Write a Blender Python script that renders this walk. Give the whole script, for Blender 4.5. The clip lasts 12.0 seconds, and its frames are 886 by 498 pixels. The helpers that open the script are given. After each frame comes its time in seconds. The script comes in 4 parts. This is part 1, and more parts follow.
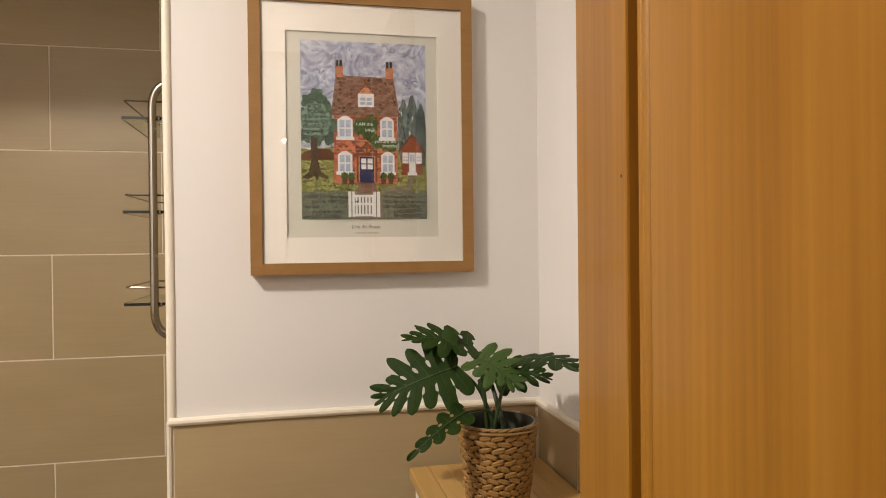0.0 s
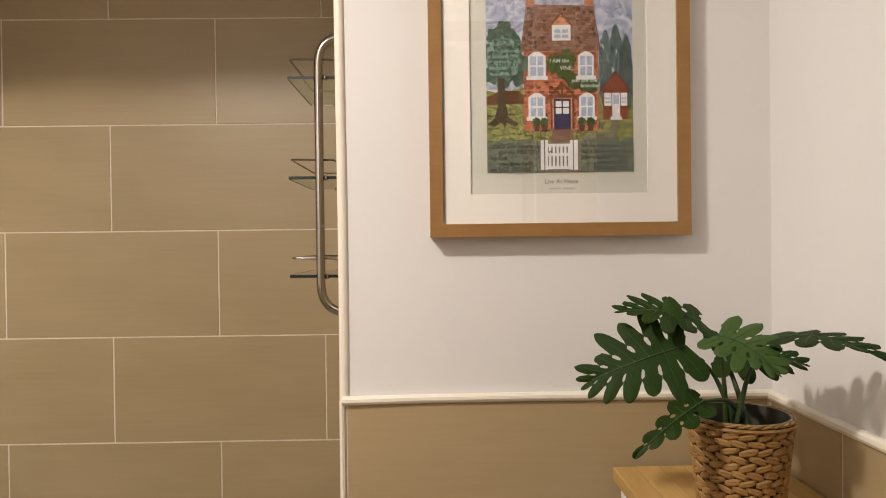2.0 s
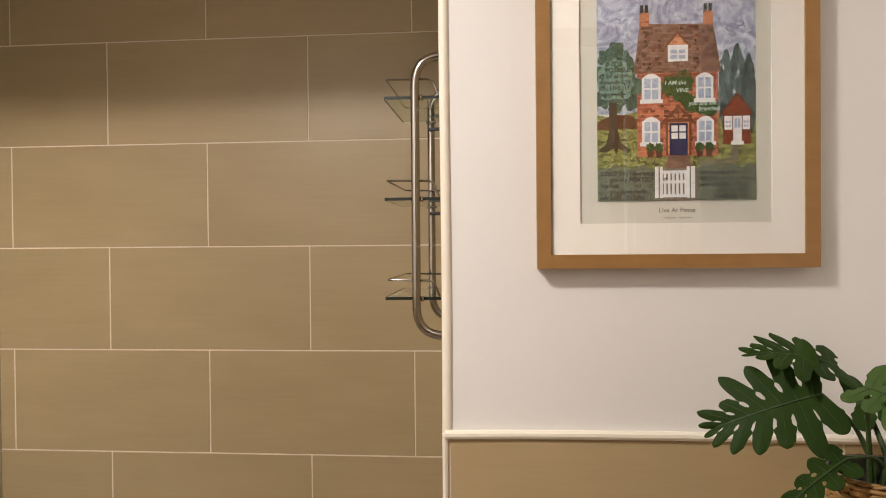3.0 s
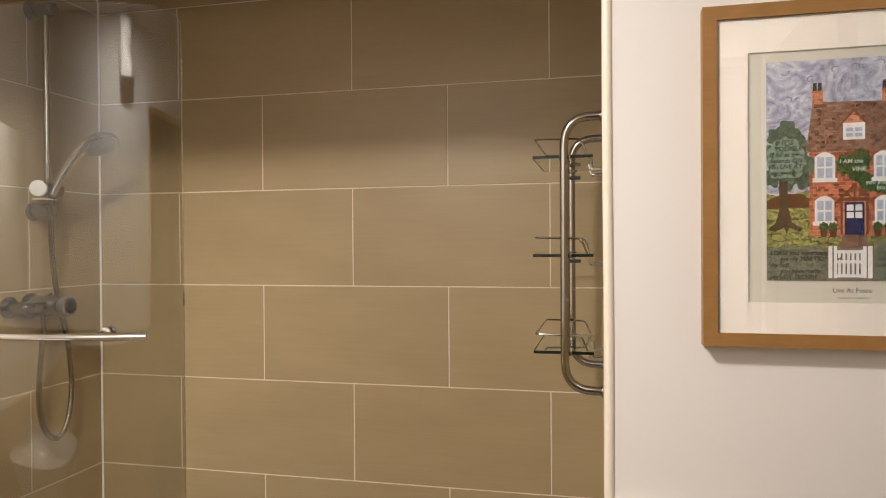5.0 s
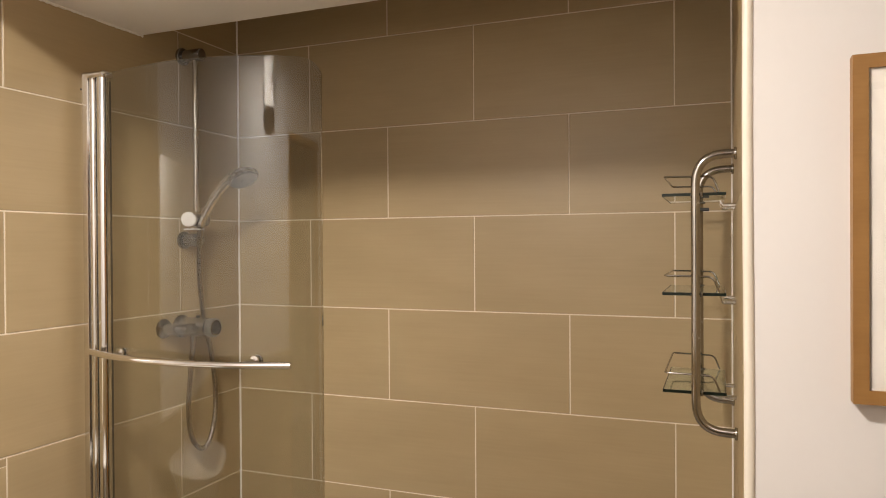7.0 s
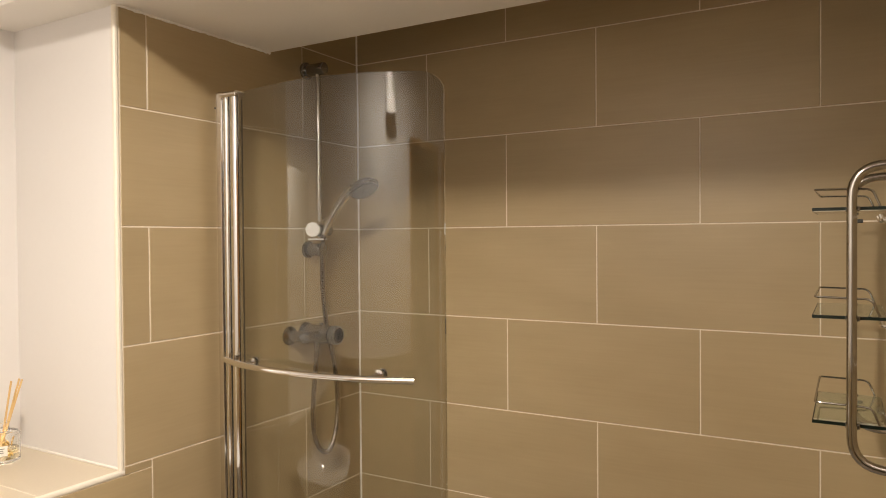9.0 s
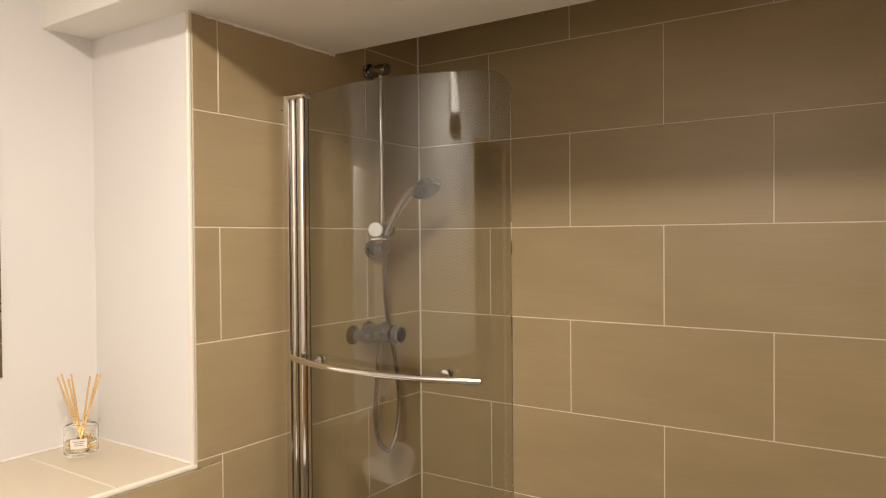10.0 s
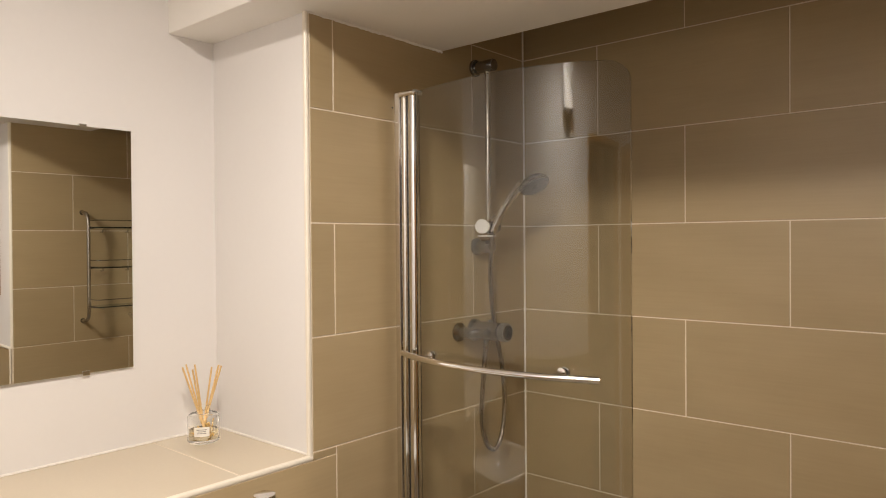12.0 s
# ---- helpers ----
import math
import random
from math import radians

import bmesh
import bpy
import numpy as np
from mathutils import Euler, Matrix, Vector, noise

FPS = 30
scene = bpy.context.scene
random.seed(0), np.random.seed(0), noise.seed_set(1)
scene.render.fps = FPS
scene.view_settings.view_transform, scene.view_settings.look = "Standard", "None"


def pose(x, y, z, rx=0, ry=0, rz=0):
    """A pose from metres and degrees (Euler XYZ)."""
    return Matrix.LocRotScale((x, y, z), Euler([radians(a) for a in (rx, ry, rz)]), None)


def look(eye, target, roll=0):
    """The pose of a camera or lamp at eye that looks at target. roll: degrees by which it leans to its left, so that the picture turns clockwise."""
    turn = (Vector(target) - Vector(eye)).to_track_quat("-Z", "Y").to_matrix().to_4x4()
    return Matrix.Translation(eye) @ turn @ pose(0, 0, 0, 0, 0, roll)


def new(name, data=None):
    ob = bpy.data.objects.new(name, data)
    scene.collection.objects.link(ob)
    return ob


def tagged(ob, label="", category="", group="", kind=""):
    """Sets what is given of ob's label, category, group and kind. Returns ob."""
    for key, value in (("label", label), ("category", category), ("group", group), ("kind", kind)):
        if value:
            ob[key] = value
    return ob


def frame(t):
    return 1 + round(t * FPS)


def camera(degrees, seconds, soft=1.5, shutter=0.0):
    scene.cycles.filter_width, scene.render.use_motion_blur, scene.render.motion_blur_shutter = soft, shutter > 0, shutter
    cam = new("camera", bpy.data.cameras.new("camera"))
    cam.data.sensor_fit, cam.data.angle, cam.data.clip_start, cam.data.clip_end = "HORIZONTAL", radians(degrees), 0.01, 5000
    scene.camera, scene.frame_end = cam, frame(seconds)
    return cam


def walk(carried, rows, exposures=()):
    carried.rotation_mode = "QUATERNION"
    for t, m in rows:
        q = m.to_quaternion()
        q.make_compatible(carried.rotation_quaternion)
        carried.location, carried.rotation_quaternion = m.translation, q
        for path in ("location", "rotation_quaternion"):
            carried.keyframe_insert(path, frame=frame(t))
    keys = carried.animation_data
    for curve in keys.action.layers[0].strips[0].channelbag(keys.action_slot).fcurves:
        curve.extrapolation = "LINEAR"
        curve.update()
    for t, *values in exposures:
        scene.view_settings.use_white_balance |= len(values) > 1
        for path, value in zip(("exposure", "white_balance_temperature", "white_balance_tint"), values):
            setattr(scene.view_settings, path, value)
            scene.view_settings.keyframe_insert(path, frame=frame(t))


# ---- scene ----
cam = camera(64.5, 12.0, soft=1.0)
PATH = [
    (0, (1.8979, -2.2148, 1.2189), (2.3063, -0.2570, 1.2043), -0.60),
    (0.5, (1.8608, -2.1455, 1.2082), (2.2049, -0.1754, 1.1864), -0.64),
    (1, (1.8418, -2.0984, 1.1878), (2.0879, -0.1136, 1.1692), -0.66),
    (1.5, (1.8371, -2.0531, 1.1594), (1.9775, -0.0582, 1.1372), -0.68),
    (2, (1.8187, -2.0110, 1.1558), (1.8468, -0.0113, 1.1376), -0.71),
    (2.5, (1.7940, -1.9851, 1.1820), (1.7144, 0.0132, 1.1649), -0.68),
    (3, (1.7614, -1.9800, 1.2082), (1.5902, 0.0125, 1.1864), -0.50),
    (5, (1.6659, -2.0455, 1.3297), (1.2126, -0.0977, 1.3121), -0.38),
    (5.5, (1.6481, -2.0726, 1.3526), (1.1243, -0.1424, 1.3376), -0.28),
    (6, (1.6388, -2.0942, 1.3768), (1.0463, -0.1840, 1.3626), -0.26),
    (6.5, (1.6323, -2.1038, 1.3985), (0.9707, -0.2164, 1.3809), -0.36),
    (7, (1.6235, -2.1020, 1.4120), (0.8923, -0.2400, 1.3985), -0.35),
    (9, (1.5715, -2.0934, 1.4648), (0.5712, -0.3618, 1.4339), -0.45),
    (9.5, (1.5550, -2.0987, 1.4679), (0.4903, -0.4060, 1.4350), -0.46),
    (10, (1.5377, -2.1069, 1.4658), (0.4141, -0.4527, 1.4354), -0.46),
    (10.5, (1.5167, -2.1176, 1.4600), (0.3386, -0.5017, 1.4316), -0.45),
    (11, (1.4947, -2.1252, 1.4579), (0.2681, -0.5458, 1.4283), -0.44),
    (11.5, (1.4786, -2.1316, 1.4551), (0.2058, -0.5892, 1.4287), -0.44),
    (12, (1.4657, -2.1355, 1.4511), (0.1529, -0.6269, 1.4269), -0.47),
]
walk(cam, [(t, look(eye, target, roll)) for t, eye, target, roll in PATH], exposures=[(0, 0.0, 6680, 10), (2.5, 0.05, 6350, 10), (5.0, 0.03, 6400, 10), (7.0, 0.11, 6500, 11), (9.5, -0.04, 6780, 10), (12, -0.20, 6550, 11)])

# ---- world and light ----
world = bpy.data.worlds.new("world")
scene.world = world
world.use_nodes = True
world.node_tree.nodes["Background"].inputs["Color"].default_value = (0.02, 0.016, 0.012, 1)
world.node_tree.nodes["Background"].inputs["Strength"].default_value = 0.2

LAMP_X, LAMP_Y, CEIL = 0.90, -1.82, 2.34


def area_lamp(name, place, watts, size, colour, turn=(0, 0, 0)):
    data = bpy.data.lights.new(name, "AREA")
    data.shape, data.size, data.energy, data.color = "DISK", size, watts, colour
    ob = new(name, data)
    ob.matrix_basis = pose(*place, *turn)
    return ob


area_lamp("downlight_lamp", (LAMP_X, LAMP_Y, CEIL - 0.012), 40, 0.20, (1.0, 0.92, 0.84))
# added unseen source in the hall, only for the glint on the picture glass
area_lamp("hall_lamp", (1.84, -3.395, 1.79), 1.2, 0.05, (1.0, 0.78, 0.55), (90, 0, 180))

# ---- materials ----


def mat(name, a, b=None, rough=0.5, metal=0.0, scale=(8, 8, 8), fine=(80, 80, 80), bump=0.0, coat=0.0, rvar=0.0, rand=0.0, sharp=0.5, fine_amount=0.35, spec=None):
    """Two-colour material: broad variation, fine grain, bump and a spread of gloss."""
    m = bpy.data.materials.new(name)
    m.use_nodes = True
    nt = m.node_tree
    p = nt.nodes["Principled BSDF"]
    p.inputs["Roughness"].default_value, p.inputs["Metallic"].default_value = rough, metal
    p.inputs["Coat Weight"].default_value = coat
    if spec is not None:
        p.inputs["Specular IOR Level"].default_value = spec
    b = b or tuple(c * 0.9 for c in a)
    tc = nt.nodes.new("ShaderNodeTexCoord")
    oi = nt.nodes.new("ShaderNodeObjectInfo")
    shift = nt.nodes.new("ShaderNodeVectorMath")
    shift.operation = "MULTIPLY_ADD"
    nt.links.new(oi.outputs["Random"], shift.inputs[0])
    shift.inputs[1].default_value = (7.3, 3.1, 5.7) if rand else (0, 0, 0)
    nt.links.new(tc.outputs["Object"], shift.inputs[2])

    def grain(s, detail):
        mp = nt.nodes.new("ShaderNodeMapping")
        mp.inputs["Scale"].default_value = s
        nt.links.new(shift.outputs[0], mp.inputs["Vector"])
        n = nt.nodes.new("ShaderNodeTexNoise")
        n.inputs["Scale"].default_value, n.inputs["Detail"].default_value = 1.0, detail
        nt.links.new(mp.outputs[0], n.inputs["Vector"])
        return n.outputs["Fac"]

    broad, small = grain(scale, 3), grain(fine, 4)
    mix = nt.nodes.new("ShaderNodeMix")
    mix.inputs[0].default_value = fine_amount
    nt.links.new(broad, mix.inputs[2])
    nt.links.new(small, mix.inputs[3])
    ramp = nt.nodes.new("ShaderNodeValToRGB")
    ramp.color_ramp.elements[0].position, ramp.color_ramp.elements[1].position = 0.5 - sharp / 2, 0.5 + sharp / 2
    ramp.color_ramp.elements[0].color, ramp.color_ramp.elements[1].color = (*a, 1), (*b, 1)
    nt.links.new(mix.outputs[0], ramp.inputs[0])
    colour = ramp.outputs["Color"]
    if rand:
        hsv = nt.nodes.new("ShaderNodeHueSaturation")
        mr = nt.nodes.new("ShaderNodeMapRange")
        mr.inputs[3].default_value, mr.inputs[4].default_value = 1 - rand, 1 + rand
        nt.links.new(oi.outputs["Random"], mr.inputs[0])
        nt.links.new(mr.outputs[0], hsv.inputs["Value"])
        nt.links.new(colour, hsv.inputs["Color"])
        colour = hsv.outputs["Color"]
    nt.links.new(colour, p.inputs["Base Color"])
    if rvar:
        rr = nt.nodes.new("ShaderNodeMapRange")
        rr.inputs[3].default_value, rr.inputs[4].default_value = max(0.02, rough - rvar), rough + rvar
        nt.links.new(broad, rr.inputs[0])
        nt.links.new(rr.outputs[0], p.inputs["Roughness"])
    if bump:
        bn = nt.nodes.new("ShaderNodeBump")
        bn.inputs["Strength"].default_value, bn.inputs["Distance"].default_value = bump, 0.002
        nt.links.new(small, bn.inputs["Height"])
        nt.links.new(bn.outputs[0], p.inputs["Normal"])
    return m


def glass_mat(name, colour, ior=1.5, rough=0.0):
    m = bpy.data.materials.new(name)
    m.use_nodes = True
    p = m.node_tree.nodes["Principled BSDF"]
    p.inputs["Base Color"].default_value = (*colour, 1)
    p.inputs["Transmission Weight"].default_value = 1
    p.inputs["Roughness"].default_value, p.inputs["IOR"].default_value = rough, ior
    return m


PAINT = mat("wall_paint", (0.735, 0.711, 0.688), (0.775, 0.751, 0.728), 0.6, scale=(1.5, 1.5, 1.5), fine=(60, 60, 60), bump=0.018, fine_amount=0.2, spec=0.3)
CEILING_PAINT = mat("ceiling_paint", (0.82, 0.79, 0.74), (0.85, 0.82, 0.77), 0.75, scale=(2, 2, 2), fine=(90, 90, 90), bump=0.05, fine_amount=0.2, spec=0.2)
TILE = mat("taupe_tile", (0.368, 0.277, 0.152), (0.433, 0.330, 0.187), 0.36, scale=(3, 3, 9), fine=(6, 6, 170), bump=0.05, rvar=0.05, rand=0.045, fine_amount=0.34, spec=0.45)
GROUT = mat("cream_grout", (0.70, 0.61, 0.49), (0.80, 0.71, 0.58), 0.85, scale=(9, 9, 9), fine=(150, 150, 150), bump=0.2, spec=0.2)
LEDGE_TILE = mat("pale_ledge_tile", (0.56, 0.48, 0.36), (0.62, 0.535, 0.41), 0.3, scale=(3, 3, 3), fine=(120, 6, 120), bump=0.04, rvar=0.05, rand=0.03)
TRIM = mat("cream_trim", (0.76, 0.69, 0.57), (0.82, 0.76, 0.65), 0.4, scale=(4, 4, 4), fine=(60, 60, 60), bump=0.03)
SILICONE = mat("white_silicone", (0.80, 0.76, 0.70), (0.86, 0.82, 0.76), 0.5, scale=(14, 14, 14), fine=(60, 60, 60), bump=0.1)
DOORWOOD = mat("honey_veneer", (0.235, 0.095, 0.0075), (0.415, 0.192, 0.022), 0.36, scale=(13, 13, 0.55), fine=(120, 120, 2.6), bump=0.05, rvar=0.06, fine_amount=0.42, sharp=0.42, coat=0.15)
FRAMEWOOD = mat("oak_frame", (0.25, 0.125, 0.036), (0.35, 0.185, 0.058), 0.5, scale=(30, 30, 30), fine=(16, 200, 200), bump=0.08, sharp=0.6)
BAMBOO = mat("bamboo", (0.39, 0.220, 0.064), (0.58, 0.365, 0.125), 0.42, scale=(24, 2, 10), fine=(260, 9, 60), bump=0.05, sharp=0.5, coat=0.1, rand=0.10)
CHROME = mat("chrome", (0.72, 0.71, 0.69), (0.80, 0.78, 0.76), 0.09, 1.0, scale=(5, 5, 5), fine=(60, 60, 60), rvar=0.03)
# same chrome, base darkened to stand for the brown tiles mirrored in it
SHADED_CHROME = mat("shaded_chrome", (0.30, 0.303, 0.306), (0.39, 0.39, 0.39), 0.10, 1.0, scale=(8, 8, 8), fine=(90, 90, 90), rvar=0.04)
RACK_CHROME = mat("rack_chrome", (0.40, 0.38, 0.35), (0.48, 0.455, 0.42), 0.12, 1.0, scale=(9, 9, 9), fine=(90, 90, 90), rvar=0.04)
STEEL = mat("satin_steel", (0.28, 0.26, 0.235), (0.36, 0.335, 0.30), 0.2, 1.0, scale=(9, 9, 9), fine=(90, 90, 90), rvar=0.05)
DARKFILL = mat("dark_fill", (0.03, 0.028, 0.025), None, 0.5)
CERAMIC = mat("white_ceramic", (0.80, 0.78, 0.75), (0.83, 0.81, 0.78), 0.12, scale=(3, 3, 3), fine=(30, 30, 30), coat=0.3)
WHITEWOOD = mat("white_lacquer", (0.78, 0.75, 0.71), (0.83, 0.80, 0.76), 0.45, scale=(6, 6, 6), fine=(90, 90, 20), bump=0.03)
FLOOR_TILE = mat("floor_tile", (0.20, 0.155, 0.105), (0.25, 0.20, 0.14), 0.45, scale=(4, 4, 4), fine=(60, 60, 60), bump=0.05, rand=0.05)
CARPET = mat("hall_carpet", (0.12, 0.09, 0.065), (0.18, 0.14, 0.10), 0.95, scale=(6, 6, 6), fine=(300, 300, 300), bump=0.4)
HALLPAINT = mat("hall_paint", (0.42, 0.36, 0.29), (0.46, 0.40, 0.33), 0.7, scale=(2, 2, 2), fine=(90, 90, 90), bump=0.05)
GLASS = glass_mat("clear_glass", (0.985, 0.99, 0.985))
BOTTLE_GLASS = glass_mat("bottle_glass", (0.985, 0.985, 0.975), 1.28)
# tint also carries the shade the shadowless pane would throw on the tiles
SCREEN_GLASS = glass_mat("screen_glass", (0.705, 0.712, 0.690), 1.54)
SHELFGLASS = glass_mat("green_glass", (0.78, 0.90, 0.85))
KNOB = mat("knob_chrome", (0.26, 0.262, 0.262), (0.32, 0.32, 0.318), 0.32, 0.8, scale=(8, 8, 8), fine=(90, 90, 90))
HOSE = mat("hose_steel", (0.34, 0.31, 0.27), (0.43, 0.40, 0.355), 0.16, 1.0, scale=(9, 9, 9), fine=(90, 90, 90), rvar=0.05)
GLASS_EDGE = mat("glass_edge", (0.004, 0.009, 0.006), (0.008, 0.018, 0.012), 0.25)
SPRAY = mat("spray_plate", (0.085, 0.085, 0.083), (0.115, 0.115, 0.11), 0.4)
# mid-grey so the unseen tray bounces little light up the tiles
TRAY = mat("grey_tray", (0.20, 0.185, 0.165), (0.25, 0.23, 0.205), 0.35, scale=(4, 4, 4), fine=(90, 90, 90), bump=0.1)
MIRROR = mat("mirror_silver", (0.86, 0.87, 0.85), (0.87, 0.88, 0.86), 0.01, 1.0)
LEAF = mat("leaf_green", (0.008, 0.021, 0.0028), (0.024, 0.050, 0.006), 0.6, scale=(18, 18, 18), fine=(140, 140, 140), bump=0.15, rand=0.15, sharp=0.6, spec=0.12)
LEAF_LIGHT = mat("leaf_bright", (0.028, 0.060, 0.009), (0.050, 0.094, 0.015), 0.50, scale=(18, 18, 18), fine=(140, 140, 140), bump=0.15, sharp=0.6, spec=0.3)
VEIN = mat("leaf_vein", (0.022, 0.050, 0.012), (0.034, 0.070, 0.018), 0.5)
STEM = mat("stem_green", (0.024, 0.042, 0.010), (0.046, 0.076, 0.018), 0.45, scale=(40, 40, 12), fine=(120, 120, 60), bump=0.1)
WICKER = mat("wicker", (0.17, 0.085, 0.021), (0.40, 0.225, 0.066), 0.65, scale=(70, 70, 70), fine=(110, 110, 520), bump=0.35, sharp=0.7)
GAP_SHADE = mat("gap_shade", (0.045, 0.024, 0.010), (0.07, 0.038, 0.016), 0.9)
LINER = mat("pot_liner", (0.075, 0.072, 0.052), (0.11, 0.105, 0.078), 0.35, scale=(30, 30, 30), fine=(90, 90, 90))
SOIL = mat("dark_soil", (0.012, 0.010, 0.008), (0.03, 0.022, 0.016), 0.95, scale=(90, 90, 90), fine=(300, 300, 300), bump=0.6)
REED = mat("reed", (0.62, 0.40, 0.16), (0.78, 0.55, 0.26), 0.6, scale=(60, 60, 8), fine=(300, 300, 20), bump=0.1)
OIL = glass_mat("scented_oil", (0.97, 0.86, 0.62), 1.4)
PETAL = mat("dried_petal", (0.55, 0.30, 0.06), (0.80, 0.58, 0.24), 0.6, scale=(120, 120, 120), fine=(300, 300, 300), sharp=0.7)
LABEL = mat("paper_label", (0.80, 0.77, 0.70), (0.85, 0.82, 0.76), 0.7)
INK = mat("grey_ink", (0.16, 0.14, 0.12), None, 0.7)
MAT_BOARD = mat("mat_board", (0.615, 0.562, 0.50), (0.65, 0.592, 0.528), 0.85, scale=(5, 5, 5), fine=(400, 400, 400), bump=0.05, spec=0.2)
PAPER = mat("print_paper", (0.455, 0.43, 0.362), (0.49, 0.46, 0.39), 0.8, scale=(5, 5, 5), fine=(400, 400, 400), spec=0.2)

# ---- mesh helpers ----
FLAT = set()


def where(ob):
    m = ob.matrix_basis.copy()
    return where(ob.parent) @ ob.matrix_parent_inverse @ m if ob.parent else m


def finish(name, bm, material, smooth=40):
    me = bpy.data.meshes.new(name)
    if id(bm) in FLAT:
        FLAT.discard(id(bm))
        smooth = 0
    bmesh.ops.recalc_face_normals(bm, faces=bm.faces[:])
    if smooth:
        for f in bm.faces:
            f.smooth = True
        for e in bm.edges:
            if len(e.link_faces) == 2 and e.calc_face_angle(0) > radians(smooth):
                e.smooth = False
    bm.to_mesh(me)
    bm.free()
    me.materials.append(material)
    return me


def part(name, bm, material, parent, label="", smooth=40):
    """One mesh object, built in world coordinates, under a thing or a part."""
    ob = new(name, finish(name, bm, material, smooth))
    ob.parent = parent
    ob.matrix_parent_inverse = where(parent).inverted()
    if label:
        ob["label"] = label
    return ob


def thing(name, place, label, category, group="", kind=""):
    ob = new(name)
    ob.empty_display_size = 0.05
    ob.matrix_basis = pose(*place)
    return tagged(ob, label, category, group, kind)


def structure(name, bm, material, label, category):
    return tagged(new(name, finish(name, bm, material, 30)), label, category, kind="structure")


def box(bm, lo, hi, bevel=0.0, segments=2):
    r = bmesh.ops.create_cube(bm, size=1, matrix=Matrix.Translation((Vector(lo) + Vector(hi)) / 2) @ Matrix.Diagonal((*(Vector(hi) - Vector(lo)), 1)))
    if bevel:
        edges = list({e for v in r["verts"] for e in v.link_edges})
        bmesh.ops.bevel(bm, geom=edges, offset=bevel, segments=segments, profile=0.5, affect="EDGES")
    return bm


def boxed(lo, hi, bevel=0.0, segments=2):
    bm = box(bmesh.new(), lo, hi, bevel, segments)
    FLAT.add(id(bm))
    return bm


def rod(bm, a, b, r1, r2=None, n=20, bevel=0.0):
    a, b = Vector(a), Vector(b)
    m = Matrix.Translation((a + b) / 2) @ (b - a).to_track_quat("Z", "Y").to_matrix().to_4x4()
    r = bmesh.ops.create_cone(bm, cap_ends=True, segments=n, radius1=r1, radius2=r1 if r2 is None else r2, depth=(b - a).length, matrix=m)
    if bevel:
        caps = {e for v in r["verts"] for f in v.link_faces if len(f.verts) > 4 for e in f.edges}
        bmesh.ops.bevel(bm, geom=list(caps), offset=bevel, segments=2, profile=0.5, affect="EDGES")
    return bm


def smooth_path(points, steps=8):
    """Catmull-Rom through the points."""
    pts = [Vector(p) for p in points]
    pts = [2 * pts[0] - pts[1]] + pts + [2 * pts[-1] - pts[-2]]
    out = []
    for i in range(1, len(pts) - 2):
        p0, p1, p2, p3 = pts[i - 1:i + 3]
        for k in range(steps):
            t = k / steps
            out.append(0.5 * (2 * p1 + (p2 - p0) * t + (2 * p0 - 5 * p1 + 4 * p2 - p3) * t * t + (3 * p1 - p0 - 3 * p2 + p3) * t ** 3))
    return out + [pts[-2]]


def rounded(points, radius, steps=6):
    """A polyline whose inner corners are rounded."""
    pts = [Vector(p) for p in points]
    out = [pts[0]]
    for a, b, c in zip(pts, pts[1:], pts[2:]):
        u, v = (a - b).normalized(), (c - b).normalized()
        p, q = b + u * radius, b + v * radius
        for k in range(steps + 1):
            t = k / steps
            out.append((1 - t) ** 2 * p + 2 * t * (1 - t) * b + t * t * q)
    return out + [pts[-1]]


def tube(bm, path, radius, n=12, ends=True):
    """A pipe along a path; radius is a number or a function of 0 to 1."""
    pts = [Vector(p) for p in path]
    rings, up = [], None
    for i, p in enumerate(pts):
        d = (pts[min(i + 1, len(pts) - 1)] - pts[max(i - 1, 0)]).normalized()
        if up is None:
            up = d.orthogonal().normalized()
        up = (up - d * up.dot(d)).normalized()
        side = d.cross(up)
        r = radius(i / (len(pts) - 1)) if callable(radius) else radius
        rings.append([bm.verts.new(p + r * (math.cos(2 * math.pi * k / n) * up + math.sin(2 * math.pi * k / n) * side)) for k in range(n)])
    for a, b in zip(rings, rings[1:]):
        for k in range(n):
            bm.faces.new((a[k], a[(k + 1) % n], b[(k + 1) % n], b[k]))
    if ends:
        bm.faces.new(rings[0][::-1])
        bm.faces.new(rings[-1])
    return bm


def lathe(bm, profile, centre, n=32):
    """A turned shape about the upright axis through centre; profile: (radius, height) pairs."""
    c = Vector(centre)
    rings = [[bm.verts.new(c + Vector((r * math.cos(2 * math.pi * k / n), r * math.sin(2 * math.pi * k / n), z))) for k in range(n)] for r, z in profile]
    for a, b in zip(rings, rings[1:]):
        for k in range(n):
            bm.faces.new((a[k], a[(k + 1) % n], b[(k + 1) % n], b[k]))
    for ring in (rings[0], rings[-1]):
        if (ring[0].co - c).xy.length > 1e-4:
            bm.faces.new(ring)
    return bm


def prism(bm, outline, y0, y1):
    """A flat outline of (x, z) pairs, pulled from y0 to y1."""
    a = [bm.verts.new((x, y0, z)) for x, z in outline]
    b = [bm.verts.new((x, y1, z)) for x, z in outline]
    bm.faces.new(a)
    bm.faces.new(b[::-1])
    for i in range(len(a)):
        j = (i + 1) % len(a)
        bm.faces.new((a[i], b[i], b[j], a[j]))
    return bm


# ---- the room ----
# back wall at y = 0, shower end wall at x = 0, nib face at y = -0.849, right wall at x = 2.382
END, NIB, RIGHT, SIDE, NICHE, DOORWALL = 1.660, -0.849, 2.382, -0.983, -0.451, -2.36
P, H2 = 0.3015, 1.5
DADO = H2 - 2 * P
